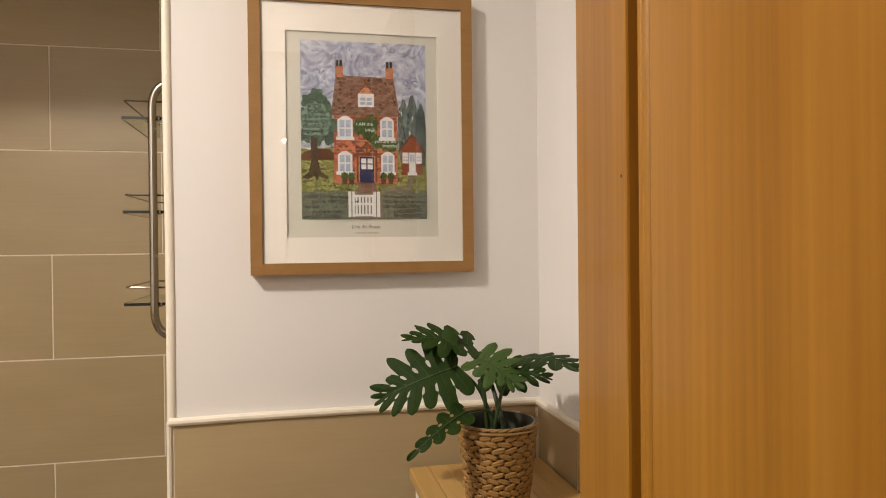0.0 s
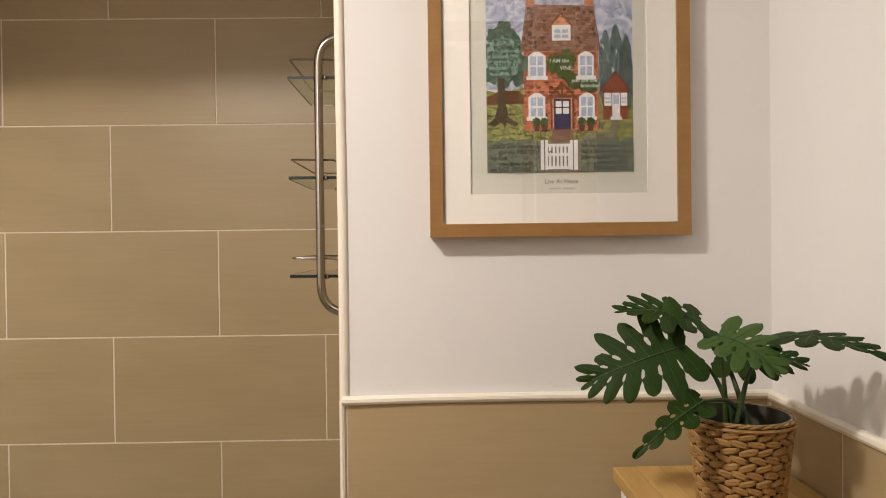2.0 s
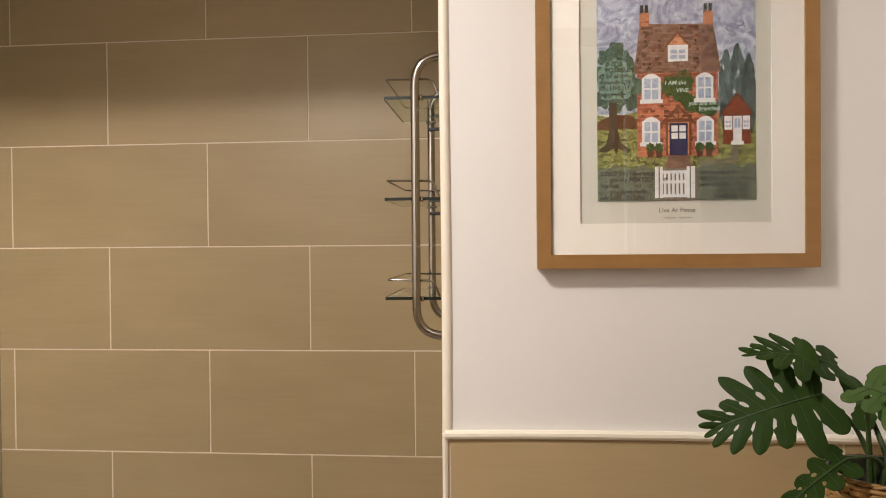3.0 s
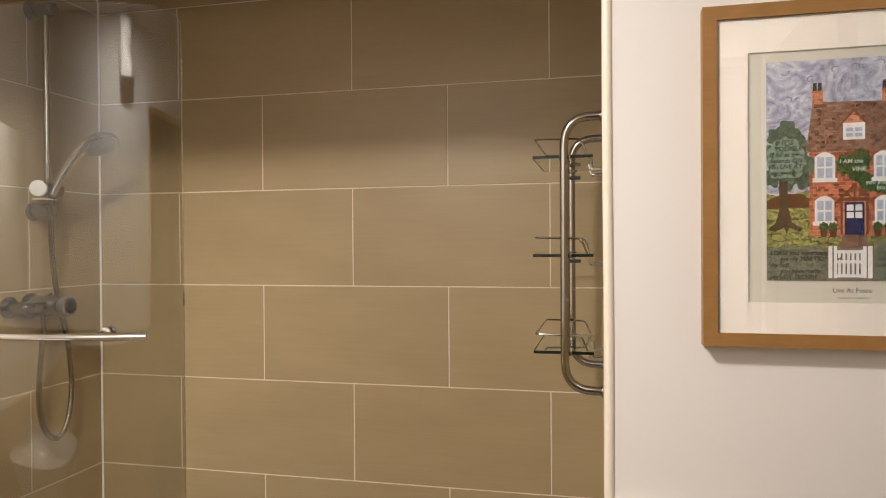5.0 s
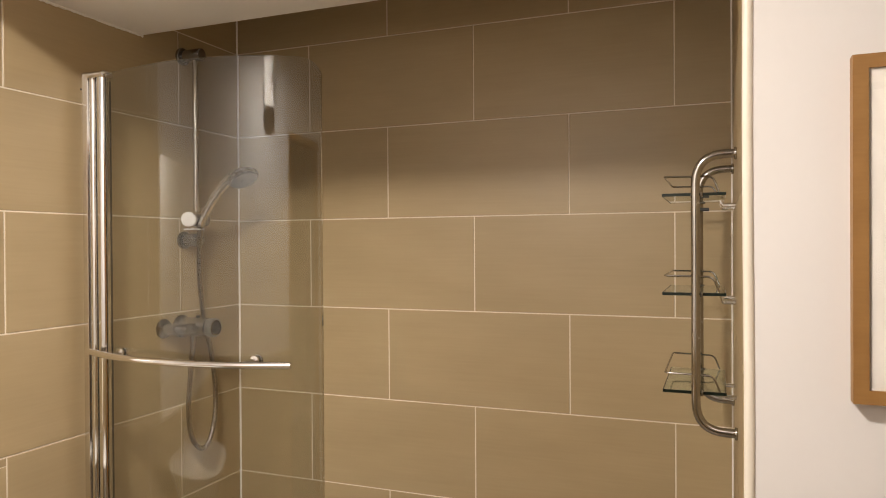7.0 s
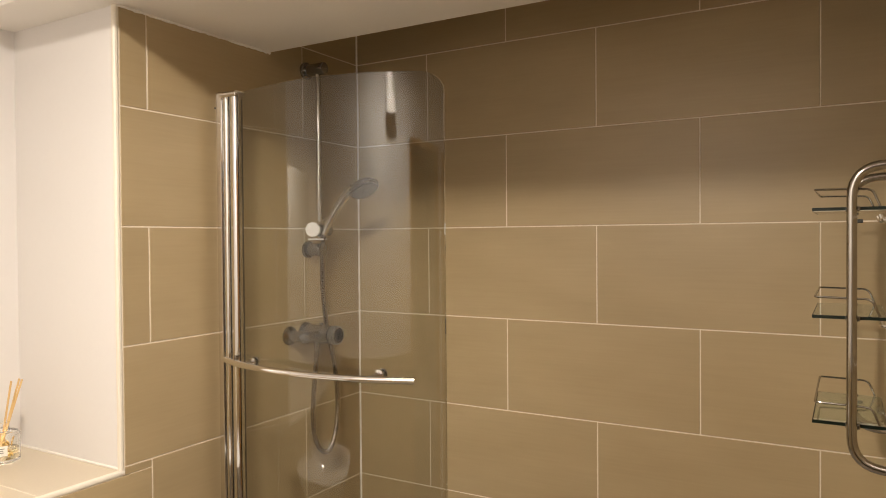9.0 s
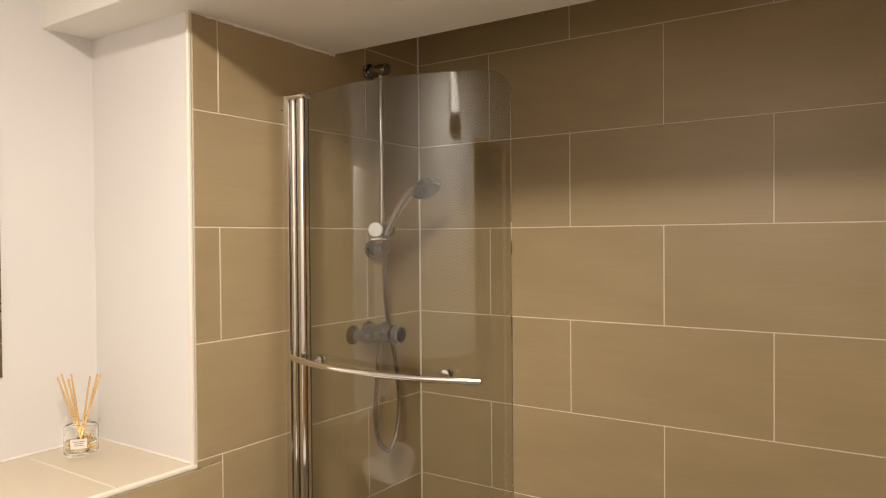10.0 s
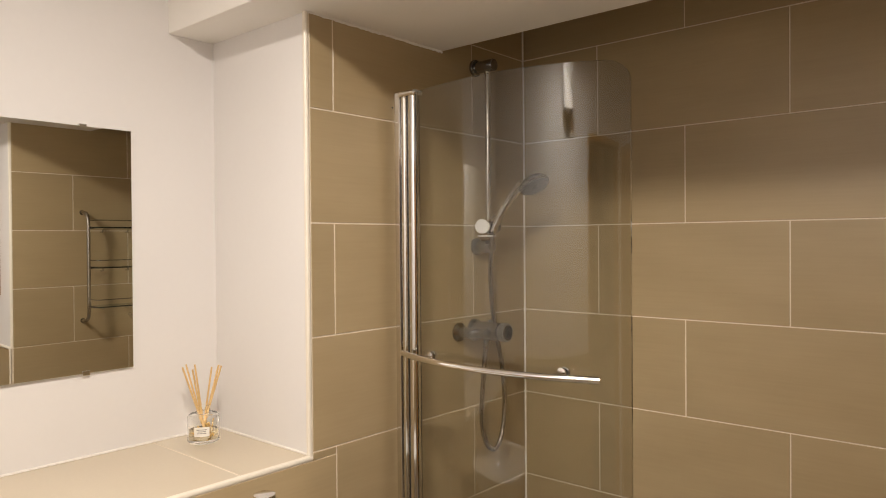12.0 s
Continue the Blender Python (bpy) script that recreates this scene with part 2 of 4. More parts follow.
BED = 0.0014

structure("floor", boxed((-0.6, -2.48, -0.12), (2.6, 0.2, -0.012)), GROUT, "grouted bathroom floor slab", "floor")
structure("wall_back", boxed((-0.6, BED, -0.05), (END + 0.10, 0.12, 2.5)), GROUT, "taupe tiled shower wall with cream grout", "wall")
shower_end = structure("wall_shower_end", boxed((-0.6, SIDE + 0.004, -0.05), (-BED, BED + 0.02, 2.5)), GROUT, "taupe tiled wall behind the shower fittings", "wall")
structure("wall_reveal", boxed((-0.6, SIDE, 0.84), (-0.010, SIDE + 0.1, 2.5)), PAINT, "white painted reveal beside the tiled ledge", "wall")
structure("wall_niche", boxed((-0.6, -2.48, 0.0), (NICHE, SIDE + 0.05, 2.5)), PAINT, "white painted wall behind the ledge", "wall")
boxing = structure("wall_boxing", boxed((NICHE - 0.05, -2.48, -0.05), (-BED, SIDE + 0.02, 0.879)), GROUT, "low tiled boxing under the ledge", "wall")
nib = structure("wall_nib", boxed((END + 0.012, NIB, -0.05), (2.6, 0.12, 2.5)), PAINT, "white painted wall above a taupe tiled dado", "wall")
bath_end = structure("wall_bath_end", boxed((END + BED, NIB + 0.004, -0.05), (END + 0.05, BED + 0.02, 2.5)), GROUT, "tiled wall at the foot of the bath", "wall")
right_wall = structure("wall_right", boxed((RIGHT, -2.48, -0.05), (2.6, NIB + 0.02, 2.5)), PAINT, "white painted side wall above a tiled dado", "wall")
# wall with the doorway
D0, D1, DH = 1.43, 2.20, 1.975
bm = boxed((-0.6, -2.48, -0.05), (D0, DOORWALL, 2.5))
box(bm, (D1, -2.48, -0.05), (RIGHT + 0.02, DOORWALL, 2.5))
box(bm, (D0, -2.48, DH), (D1, DOORWALL, 2.5))
structure("wall_door", bm, PAINT, "white painted wall round the doorway", "wall")
structure("ceiling", boxed((-0.6, -2.48, CEIL), (2.6, 0.12, 2.5)), CEILING_PAINT, "plain white painted ceiling", "ceiling")
# boxed beam over the front of the bath
bm = boxed((NICHE - 0.05, -1.124, 2.05), (RIGHT + 0.02, -0.449, CEIL + 0.05), 0.003, 2)
structure("ceiling_beam", bm, CEILING_PAINT, "white painted boxed beam over the bath", "beam")
# hall beyond the doorway
structure("hall_floor", boxed((0.3, -4.3, -0.12), (3.2, -2.48, -0.005)), CARPET, "dark carpeted hall floor", "floor")
bm = boxed((0.2, -4.3, -0.05), (0.4, -2.48, 2.5))
box(bm, (3.0, -4.3, -0.05), (3.2, -2.48, 2.5))
box(bm, (0.2, -4.4, -0.05), (3.2, -4.2, 2.5))
structure("wall_hall", bm, HALLPAINT, "beige painted hall walls", "wall")
structure("hall_ceiling", boxed((0.2, -4.4, 2.4), (3.2, -2.48, 2.5)), CEILING_PAINT, "white hall ceiling", "ceiling")

# trims: dado tops, corner strips, ledge nosing, silicone
bm = bmesh.new()
tube(bm, [(END + 0.006, NIB - 0.008, DADO), (1.80, NIB - 0.007, DADO + 0.002), (2.0, NIB - 0.0075, DADO + 0.003), (RIGHT - 0.002, NIB - 0.007, DADO + 0.001)], 0.0076, 10)
structure("trim_dado_nib", bm, TRIM, "cream rounded trim on the dado tiles", "trim")
bm = tube(bmesh.new(), [(RIGHT - 0.006, NIB - 0.002, DADO - 0.001), (RIGHT - 0.006, -1.5, DADO), (RIGHT - 0.006, DOORWALL, DADO)], 0.0085, 10)
structure("trim_dado_right", bm, TRIM, "cream rounded trim on the dado tiles", "trim")
path = [(END + 0.009 + 0.0010 * math.sin(7 * z), NIB + 0.0028, z) for z in np.linspace(DADO - 0.004, CEIL, 30)]
structure("trim_corner_upper", tube(bmesh.new(), path, 0.0088, 14), TRIM, "cream painted corner strip of the nib wall", "trim")
structure("trim_corner_lower", tube(bmesh.new(), [(END + 0.006, NIB - 0.007, 0.0), (END + 0.006, NIB - 0.007, DADO)], 0.005, 8), TRIM, "cream corner strip of the dado tiles", "trim")
structure("trim_reveal", tube(bmesh.new(), [(-0.006, SIDE - 0.001, 0.885), (-0.006, SIDE - 0.001, 2.06)], 0.0075, 10), TRIM, "cream corner strip where tiles meet paint", "trim")
structure("trim_nosing", tube(bmesh.new(), [(-0.0045, SIDE + 0.004, 0.8835), (-0.0045, DOORWALL, 0.8835)], 0.0076, 12), TRIM, "cream rounded nosing along the ledge", "trim")
bm = tube(bmesh.new(), [(0.0005, -0.0005, 0.3), (0.0005, -0.0005, CEIL)], 0.0042, 8)
structure("trim_silicone_corner", bm, SILICONE, "white silicone joint in the tile corner", "trim")
structure("trim_silicone_end", tube(bmesh.new(), [(END - 0.0005, -0.0005, 0.3), (END - 0.0005, -0.0005, CEIL)], 0.0038, 8), SILICONE, "white silicone joint in the tile corner", "trim")
rng = random.Random(5)
path = [(0.001, y, 2.049 + rng.uniform(-0.0018, 0.0012)) for y in np.linspace(SIDE, -0.449, 60)]
structure("trim_caulk_beam", tube(bmesh.new(), path, 0.0042, 6), CEILING_PAINT, "ragged paint line where beam meets tiles", "trim")
structure("trim_ledge_caulk", tube(bmesh.new(), [(NICHE, DOORWALL, 0.8905), (NICHE, SIDE, 0.8905), (-0.01, SIDE, 0.8905)], 0.004, 6), SILICONE, "white sealant at the back of the ledge", "trim")
structure("trim_door_lining", box(box(boxed((D0 - 0.002, -2.49, 0), (D0 + 0.03, -2.35, DH)), (D1 - 0.03, -2.49, 0), (D1 + 0.002, -2.37, DH)), (D0, -2.49, DH - 0.03), (D1, -2.35, DH + 0.002)), DOORWOOD, "honey wood door lining", "trim")

# ---- things: the shower ----


def chrome_part(name, parent, bm, label="", material=None):
    if material is None:
        material = {"shower_set": SHADED_CHROME, "shower_rack": RACK_CHROME}.get(parent.name, CHROME)
    return part(name, bm, material, parent, label, 35)


N = 40


def oval(bm, cx, cy, rx, ry, z, power=5.0):
    out = []
    for k in range(N):
        a = 2 * math.pi * k / N
        c, s = math.cos(a), math.sin(a)
        out.append(bm.verts.new((cx + rx * math.copysign(abs(c) ** (2 / power), c), cy + ry * math.copysign(abs(s) ** (2 / power), s), z)))
    return out


# made-up tray, out of view; its grey keeps the lower corner dim
tray = thing("shower_tray", (0.83, -0.39, 0), "added unseen shower tray, grey to cut bounced light", "shower tray")
bm = bmesh.new()
rings = [oval(bm, 0.829, -0.39, 0.826, 0.387, z, p) for z, p in ((0.0, 30), (0.070, 30))]
rings += [oval(bm, 0.829, -0.39, 0.820, 0.381, 0.076, 30), oval(bm, 0.829, -0.39, 0.77, 0.335, 0.076, 9), oval(bm, 0.829, -0.39, 0.755, 0.32, 0.040, 8)]
for a, b in zip(rings, rings[1:]):
    for k in range(N):
        bm.faces.new((a[k], a[(k + 1) % N], b[(k + 1) % N], b[k]))
bm.faces.new(rings[-1])
part("basin_floor", bm, TRAY, tray)
part("drain_cover", lathe(bmesh.new(), [(0.0, 0.006), (0.05, 0.005), (0.055, 0.0)], (0.83, -0.39, 0.0402), 24), CHROME, tray, "round chrome drain cover")

screen = thing("shower_screen", (0.1, -0.70, 0.076), "curved clear glass shower screen with a chrome hinge post", "shower screen")
G_CX, G_APEX, G_R, G_FLAT = 0.384, -0.741, 0.572, 0.30


def glass_y(x):
    """The pane bows outward on one radius and runs straight into the hinge post."""
    q = max(x, G_FLAT) - G_CX
    root = math.sqrt(G_R ** 2 - q ** 2)
    return G_APEX + G_R - root + min(0.0, x - G_FLAT) * q / root


bm = bmesh.new()
GX0, GX1, GZ0, GZ1, GC = 0.124, 0.728, 0.083, 1.866, 0.045
cols = []
for x in list(np.linspace(GX0, GX1 - GC, 34)) + [GX1 - GC + GC * math.sin(radians(a)) for a in (15, 30, 45, 60, 75, 90)]:
    drop = 0.0 if x <= GX1 - GC else GC - math.sqrt(max(0, GC ** 2 - (x - GX1 + GC) ** 2))
    cols.append((x, GZ0, GZ1 - drop))
TH = 0.006
front = [[bm.verts.new((x, glass_y(x), z)) for z in np.linspace(a, b, 9)] for x, a, b in cols]
back = [[bm.verts.new((x, glass_y(x) + TH, z)) for z in np.linspace(a, b, 9)] for x, a, b in cols]
for i in range(len(cols) - 1):
    for k in range(8):
        bm.faces.new((front[i][k], front[i + 1][k], front[i + 1][k + 1], front[i][k + 1]))
        bm.faces.new((back[i][k], back[i][k + 1], back[i + 1][k + 1], back[i + 1][k]))
    for k in (0, 8):
        bm.faces.new((front[i][k], back[i][k], back[i + 1][k], front[i + 1][k]))
for i in (0, len(cols) - 1):
    for k in range(8):
        bm.faces.new((front[i][k], front[i][k + 1], back[i][k + 1], back[i][k]))
pane = part("glass_pane", bm, SCREEN_GLASS, screen, "clear curved glass pane")
pane.visible_shadow = False
chrome_part("wall_profile", screen, boxed((0.0, -0.665, 0.076), (0.046, -0.645, 1.874), 0.003))
chrome_part("channel_bar", screen, boxed((0.036, -0.704, 0.076), (0.060, -0.660, 1.878), 0.006, 3))
chrome_part("slim_rod", screen, rod(bmesh.new(), (0.074, -0.697, 0.076), (0.074, -0.697, 1.858), 0.0105, n=20))
# dark strip that fills the narrow gap between slim rod and post
part("seal_strip", boxed((0.080, -0.696, 0.08), (0.100, -0.660, 1.856)), DARKFILL, screen, "dark strip in the gap beside the post")
chrome_part("hinge_post", screen, rod(bmesh.new(), (0.112, -0.70, 0.076), (0.112, -0.70, 1.856), 0.0165, n=28))
chrome_part("post_cap", screen, boxed((0.066, -0.720, 1.856), (0.133, -0.680, 1.872), 0.006, 3))
pts = [(0.096, -0.735, 1.138), (0.20, -0.768, 1.136), (0.36, -0.786, 1.134), (0.54, -0.762, 1.132), (0.690, -0.705, 1.130)]
rail = chrome_part("towel_rail", screen, tube(bmesh.new(), smooth_path(pts, 8), 0.0085, 14), "bowed chrome towel rail")
for x in (0.185, 0.590):
    y = glass_y(x)
    ry = -0.765 if x < 0.3 else -0.746
    stand = chrome_part("rail_standoff", screen, rod(bmesh.new(), (x, ry, 1.135), (x, y - 0.001, 1.137), 0.006, n=12))
    chrome_part("standoff_disc", screen, rod(bmesh.new(), (x, y + TH + 0.001, 1.137), (x, y + TH + 0.010, 1.137), 0.013, n=20, bevel=0.002))
    chrome_part("standoff_collar", screen, rod(bmesh.new(), (x, y - 0.008, 1.137), (x, y - 0.001, 1.137), 0.012, n=20, bevel=0.002))

plug = thing("screw_plug", (0.0, -0.672, 1.842), "tiny dark screw hole in the tiles", "screw hole")
part("hole", rod(bmesh.new(), (-0.002, -0.672, 1.842), (0.0006, -0.672, 1.842), 0.0028, n=12), DARKFILL, plug)

shower = thing("shower_set", (0.0, -0.285, 1.15), "chrome bar shower with riser rail and handset", "shower")
RX, RY = 0.055, -0.285
chrome_part("riser_rail", shower, rod(bmesh.new(), (RX, RY, 1.47), (RX, RY, 2.04), 0.0095, n=18), "", CHROME)
br = chrome_part("top_bracket", shower, rod(bmesh.new(), (0.0, RY, 2.025), (0.085, RY, 2.025), 0.020, n=24, bevel=0.004))
chrome_part("bracket_plate", shower, rod(bmesh.new(), (0.0, RY, 2.025), (0.012, RY, 2.025), 0.028, n=24, bevel=0.003))
chrome_part("lower_bracket", shower, rod(bmesh.new(), (0.0, RY, 1.43), (0.072, RY, 1.43), 0.021, n=24, bevel=0.004))
chrome_part("bracket_plate", shower, rod(bmesh.new(), (0.0, RY, 1.43), (0.012, RY, 1.43), 0.028, n=24, bevel=0.003))
sl = chrome_part("slider", shower, rod(bmesh.new(), (RX, RY - 0.030, 1.495), (RX, RY + 0.045, 1.495), 0.020, n=24, bevel=0.003))
chrome_part("slider_knob", shower, rod(bmesh.new(), (RX + 0.008, RY - 0.046, 1.496), (RX + 0.001, RY - 0.030, 1.496), 0.0235, n=28, bevel=0.002), "round chrome clamp knob", CERAMIC)
chrome_part("soap_ledge", shower, boxed((RX - 0.012, RY - 0.045, 1.462), (RX + 0.026, RY + 0.010, 1.467), 0.002), "pale soap ledge", CERAMIC)
handle = smooth_path([(0.075, RY - 0.005, 1.478), (0.092, RY + 0.004, 1.520), (0.122, RY + 0.014, 1.572), (0.150, RY + 0.022, 1.608), (0.176, RY + 0.026, 1.630)], 6)
chrome_part("handset_handle", shower, tube(bmesh.new(), handle, lambda t: 0.0115 + 0.006 * t * t, 14), "pale chrome handle", CHROME)
chrome_part("clamp_lever", shower, rod(bmesh.new(), (RX + 0.016, RY - 0.036, 1.506), (RX + 0.052, RY - 0.036, 1.530), 0.0034, n=10), "", CHROME)
HC, HN = Vector((0.214, RY + 0.030, 1.628)), Vector((0.54, -0.14, -0.84)).normalized()
bm = lathe(bmesh.new(), [(0.0, 0.022), (0.022, 0.020), (0.040, 0.013), (0.050, 0.003), (0.051, -0.004), (0.047, -0.009), (0.0, -0.010)], (0, 0, 0), 32)
bm.transform(Matrix.Translation(HC) @ (-HN).to_track_quat("Z", "Y").to_matrix().to_4x4())
chrome_part("handset_head", shower, bm, "round spray head")
bm = lathe(bmesh.new(), [(0.0, -0.0105), (0.038, -0.0105), (0.042, -0.0125), (0.010, -0.0135), (0.008, -0.0155), (0.0, -0.0155)], (0, 0, 0), 28)
bm.transform(Matrix.Translation(HC) @ (-HN).to_track_quat("Z", "Y").to_matrix().to_4x4())
part("spray_face", bm, SPRAY, shower, "grey spray plate")
VZ = 1.152
VY = -0.296
chrome_part("valve_body", shower, rod(bmesh.new(), (0.004, VY, VZ), (0.112, VY, VZ), 0.0298, n=32, bevel=0.004))
chrome_part("control_knob", shower, rod(bmesh.new(), (0.114, VY, VZ), (0.138, VY, VZ), 0.0305, n=32, bevel=0.003), "round chrome control knob", KNOB)
bm = lathe(bmesh.new(), [(0.024, 0.0), (0.024, 0.0016), (0.020, 0.0016), (0.020, 0.0)], (0, 0, 0), 32)
bm.transform(pose(0.138, VY, VZ, 0, 90, 0))
chrome_part("knob_ring", shower, bm, "thin ring on the knob", STEEL)
chrome_part("body_cover", shower, lathe(bmesh.new(), [(0.037, 0.0), (0.037, 0.005), (0.029, 0.014), (0.0, 0.014)], (0, 0, 0), 28)).matrix_basis = pose(0.0, VY, VZ, 0, 90, 0)
IY = -0.374
chrome_part("union_cover", shower, lathe(bmesh.new(), [(0.031, 0.0), (0.031, 0.005), (0.020, 0.014), (0.0, 0.014)], (0, 0, 0), 28)).matrix_basis = pose(0.0, IY, VZ, 0, 90, 0)
chrome_part("inlet_arm", shower, tube(bmesh.new(), rounded([(0.0, IY, VZ), (0.062, IY, VZ), (0.070, VY - 0.02, VZ)], 0.022, 6), 0.0175, 20))
chrome_part("valve_screw", shower, rod(bmesh.new(), (0.058, VY + 0.012, VZ + 0.024), (0.058, VY + 0.012, VZ + 0.036), 0.0065, n=14, bevel=0.002), "small dark screw cap", DARKFILL)
chrome_part("outlet", shower, rod(bmesh.new(), (0.052, -0.300, VZ - 0.045), (0.052, -0.300, VZ - 0.018), 0.010, n=16))
hose = smooth_path([(0.052, -0.300, VZ - 0.045), (0.050, -0.312, 1.00), (0.047, -0.318, 0.88), (0.046, -0.300, 0.79), (0.046, -0.250, 0.748), (0.044, -0.205, 0.79), (0.040, -0.182, 0.90), (0.034, -0.192, 1.04),
                    (0.026, -0.222, 1.18), (0.040, -0.256, 1.32), (0.070, -0.288, 1.44), (0.075, -0.290, 1.478)], 26)
bm = tube(bmesh.new(), hose, lambda t: 0.0078 + 0.0006 * math.sin(t * 2 * math.pi * 95), 10)
chrome_part("hose", shower, bm, "ribbed metal shower hose", HOSE)

rack = thing("shower_rack", (1.62, -0.33, 1.0), "chrome wall rack with three glass shelves", "shower rack")
TX = 1.577
for y in (-0.500, -0.165):
    path = rounded([(END, y, 1.600), (TX, y, 1.600), (TX, y, 1.008), (END, y, 1.008)], 0.062, 8)
    up = chrome_part("upright_tube", rack, tube(bmesh.new(), path, 0.0095, 16))
    for z in (1.600, 1.008):
        chrome_part("wall_flange", rack, rod(bmesh.new(), (END, y, z), (END - 0.006, y, z), 0.0135, n=20, bevel=0.002))
for z in (1.517, 1.300, 1.086):
    shelf = part("glass_shelf", boxed((1.508, -0.482, z - 0.003), (1.638, -0.183, z + 0.003), 0.0012), SHELFGLASS, rack, "green-edged glass shelf")
    shelf.visible_shadow = False
    for lo, hi in (((1.5075, -0.4825), (1.6385, -0.4817)), ((1.5072, -0.482), (1.5080, -0.183))):
        part("shelf_edge", boxed((*lo, z - 0.0033), (*hi, z + 0.0033)), GLASS_EDGE, shelf, "dark green polished edge")
    wire = rounded([(1.625, -0.482, z + 0.004), (1.612, -0.482, z + 0.038), (1.512, -0.482, z + 0.040), (1.512, -0.183, z + 0.040), (1.612, -0.183, z + 0.038), (1.625, -0.183, z + 0.004)], 0.012, 4)
    chrome_part("guard_wire", shelf, tube(bmesh.new(), wire, 0.0022, 8), "thin chrome guard rail", STEEL)
    for y in (-0.482, -0.183):
        chrome_part("shelf_clip", shelf, boxed((1.566, y - 0.008, z - 0.006), (1.592, y + 0.008, z + 0.0045), 0.002), "", STEEL)
    for y in (-0.40, -0.26):
        chrome_part("hook_stub", shelf, tube(bmesh.new(), rounded([(END, y, z - 0.022), (1.632, y, z - 0.022), (1.628, y, z - 0.010)], 0.004, 3), 0.0050, 10))
    chrome_part("tube_clamp", shelf, rod(bmesh.new(), (TX - 0.004, -0.178, z - 0.020), (TX + 0.024, -0.178, z - 0.020), 0.0045, n=10), "dark clamp screw", DARKFILL)

# ---- things: ledge, mirror, basin ----
mirror = thing("wall_mirror", (NICHE, -1.55, 1.11), "frameless mirror clipped to the white wall", "mirror")
mirror_pane = part("mirror_pane", boxed((NICHE + 0.003, -1.842, 1.111), (NICHE + 0.008, -1.242, 1.757), 0.0008), MIRROR, mirror, "silvered glass")
hinge = Matrix.Translation((NICHE + 0.004, -1.242, 1.111))
mirror_pane.matrix_basis = hinge @ pose(0, 0, 0, 0, 0.28, 0.42) @ hinge.inverted()
for y in (-1.368, -1.716):
    chrome_part("mirror_clip", mirror, boxed((NICHE, y - 0.010, 1.749), (NICHE + 0.011, y + 0.010, 1.763), 0.002))
    chrome_part("mirror_clip", mirror, boxed((NICHE, y - 0.010, 1.105), (NICHE + 0.011, y + 0.010, 1.119), 0.002))

basin = thing("wash_basin", (0.2, -1.18, 0.6), "white ceramic wash basin against the boxing", "basin")
bm = bmesh.new()
rings = [oval(bm, 0.21, -1.185, 0.12, 0.12, 0.60, 2.5), oval(bm, 0.205, -1.185, 0.200, 0.205, 0.735, 3), oval(bm, 0.205, -1.185, 0.205, 0.210, 0.752, 3), oval(bm, 0.205, -1.185, 0.198, 0.204, 0.757, 3),
         oval(bm, 0.235, -1.185, 0.150, 0.165, 0.755, 2.6), oval(bm, 0.235, -1.185, 0.135, 0.150, 0.72, 2.4), oval(bm, 0.235, -1.185, 0.05, 0.06, 0.655, 2)]
for a, b in zip(rings, rings[1:]):
    for k in range(N):
        bm.faces.new((a[k], a[(k + 1) % N], b[(k + 1) % N], b[k]))
bm.faces.new(rings[0])
bm.faces.new(rings[-1])
part("bowl", bm, CERAMIC, basin)
part("pedestal", lathe(bmesh.new(), [(0.10, 0.0), (0.085, 0.05), (0.07, 0.3), (0.095, 0.6), (0.0, 0.602)], (0.16, -1.185, 0.0), 24), CERAMIC, basin)
tap = thing("basin_tap", (0.075, -1.178, 0.757), "chrome cylindrical basin mixer tap", "tap")
chrome_part("tap_body", tap, rod(bmesh.new(), (0.072, -1.178, 0.753), (0.072, -1.178, 0.825), 0.024, n=28))
chrome_part("tap_spout", tap, tube(bmesh.new(), [(0.072, -1.178, 0.79), (0.13, -1.178, 0.80), (0.185, -1.178, 0.795)], 0.013, 14))
chrome_part("tap_knob", tap, rod(bmesh.new(), (0.072, -1.178, 0.828), (0.072, -1.178, 0.862), 0.0265, n=32, bevel=0.004), "round chrome control knob")

diffuser = thing("reed_diffuser", (-0.343, -1.092, 0.891), "glass reed diffuser with dried petals and reeds", "diffuser")
DC = (-0.343, -1.092, 0.8915)
pr = [(0.0, 0.0), (0.040, 0.0), (0.0435, 0.004), (0.0435, 0.072), (0.038, 0.078), (0.019, 0.080), (0.018, 0.100), (0.0205, 0.103), (0.0180, 0.103), (0.0168, 0.081), (0.037, 0.0765), (0.0420, 0.071), (0.0420, 0.010), (0.0, 0.010)]
bottle = part("bottle", lathe(bmesh.new(), pr, DC, 36), BOTTLE_GLASS, diffuser, "clear squat glass bottle")
bottle.visible_shadow = False
oil = part("oil", lathe(bmesh.new(), [(0.0, 0.0108), (0.0398, 0.0108), (0.0398, 0.034), (0.0, 0.034)], DC, 32), OIL, diffuser, "pale scented oil")
oil.visible_shadow = False
rng = random.Random(11)
for k in range(26):
    a, r0, z0 = rng.uniform(0, 6.28), rng.uniform(0.008, 0.034), rng.uniform(0.014, 0.052)
    c = Vector(DC) + Vector((r0 * math.cos(a), r0 * math.sin(a), z0))
    bm = bmesh.new()
    bmesh.ops.create_icosphere(bm, subdivisions=1, radius=0.0065, matrix=Matrix.Translation(c) @ Euler((rng.uniform(0, 3), rng.uniform(0, 3), 0)).to_matrix().to_4x4() @ Matrix.Diagonal((1.2, 0.8, 0.35, 1)))
    part("petal", bm, PETAL, diffuser)
toward = Vector((0.80, -0.60, 0)).normalized()
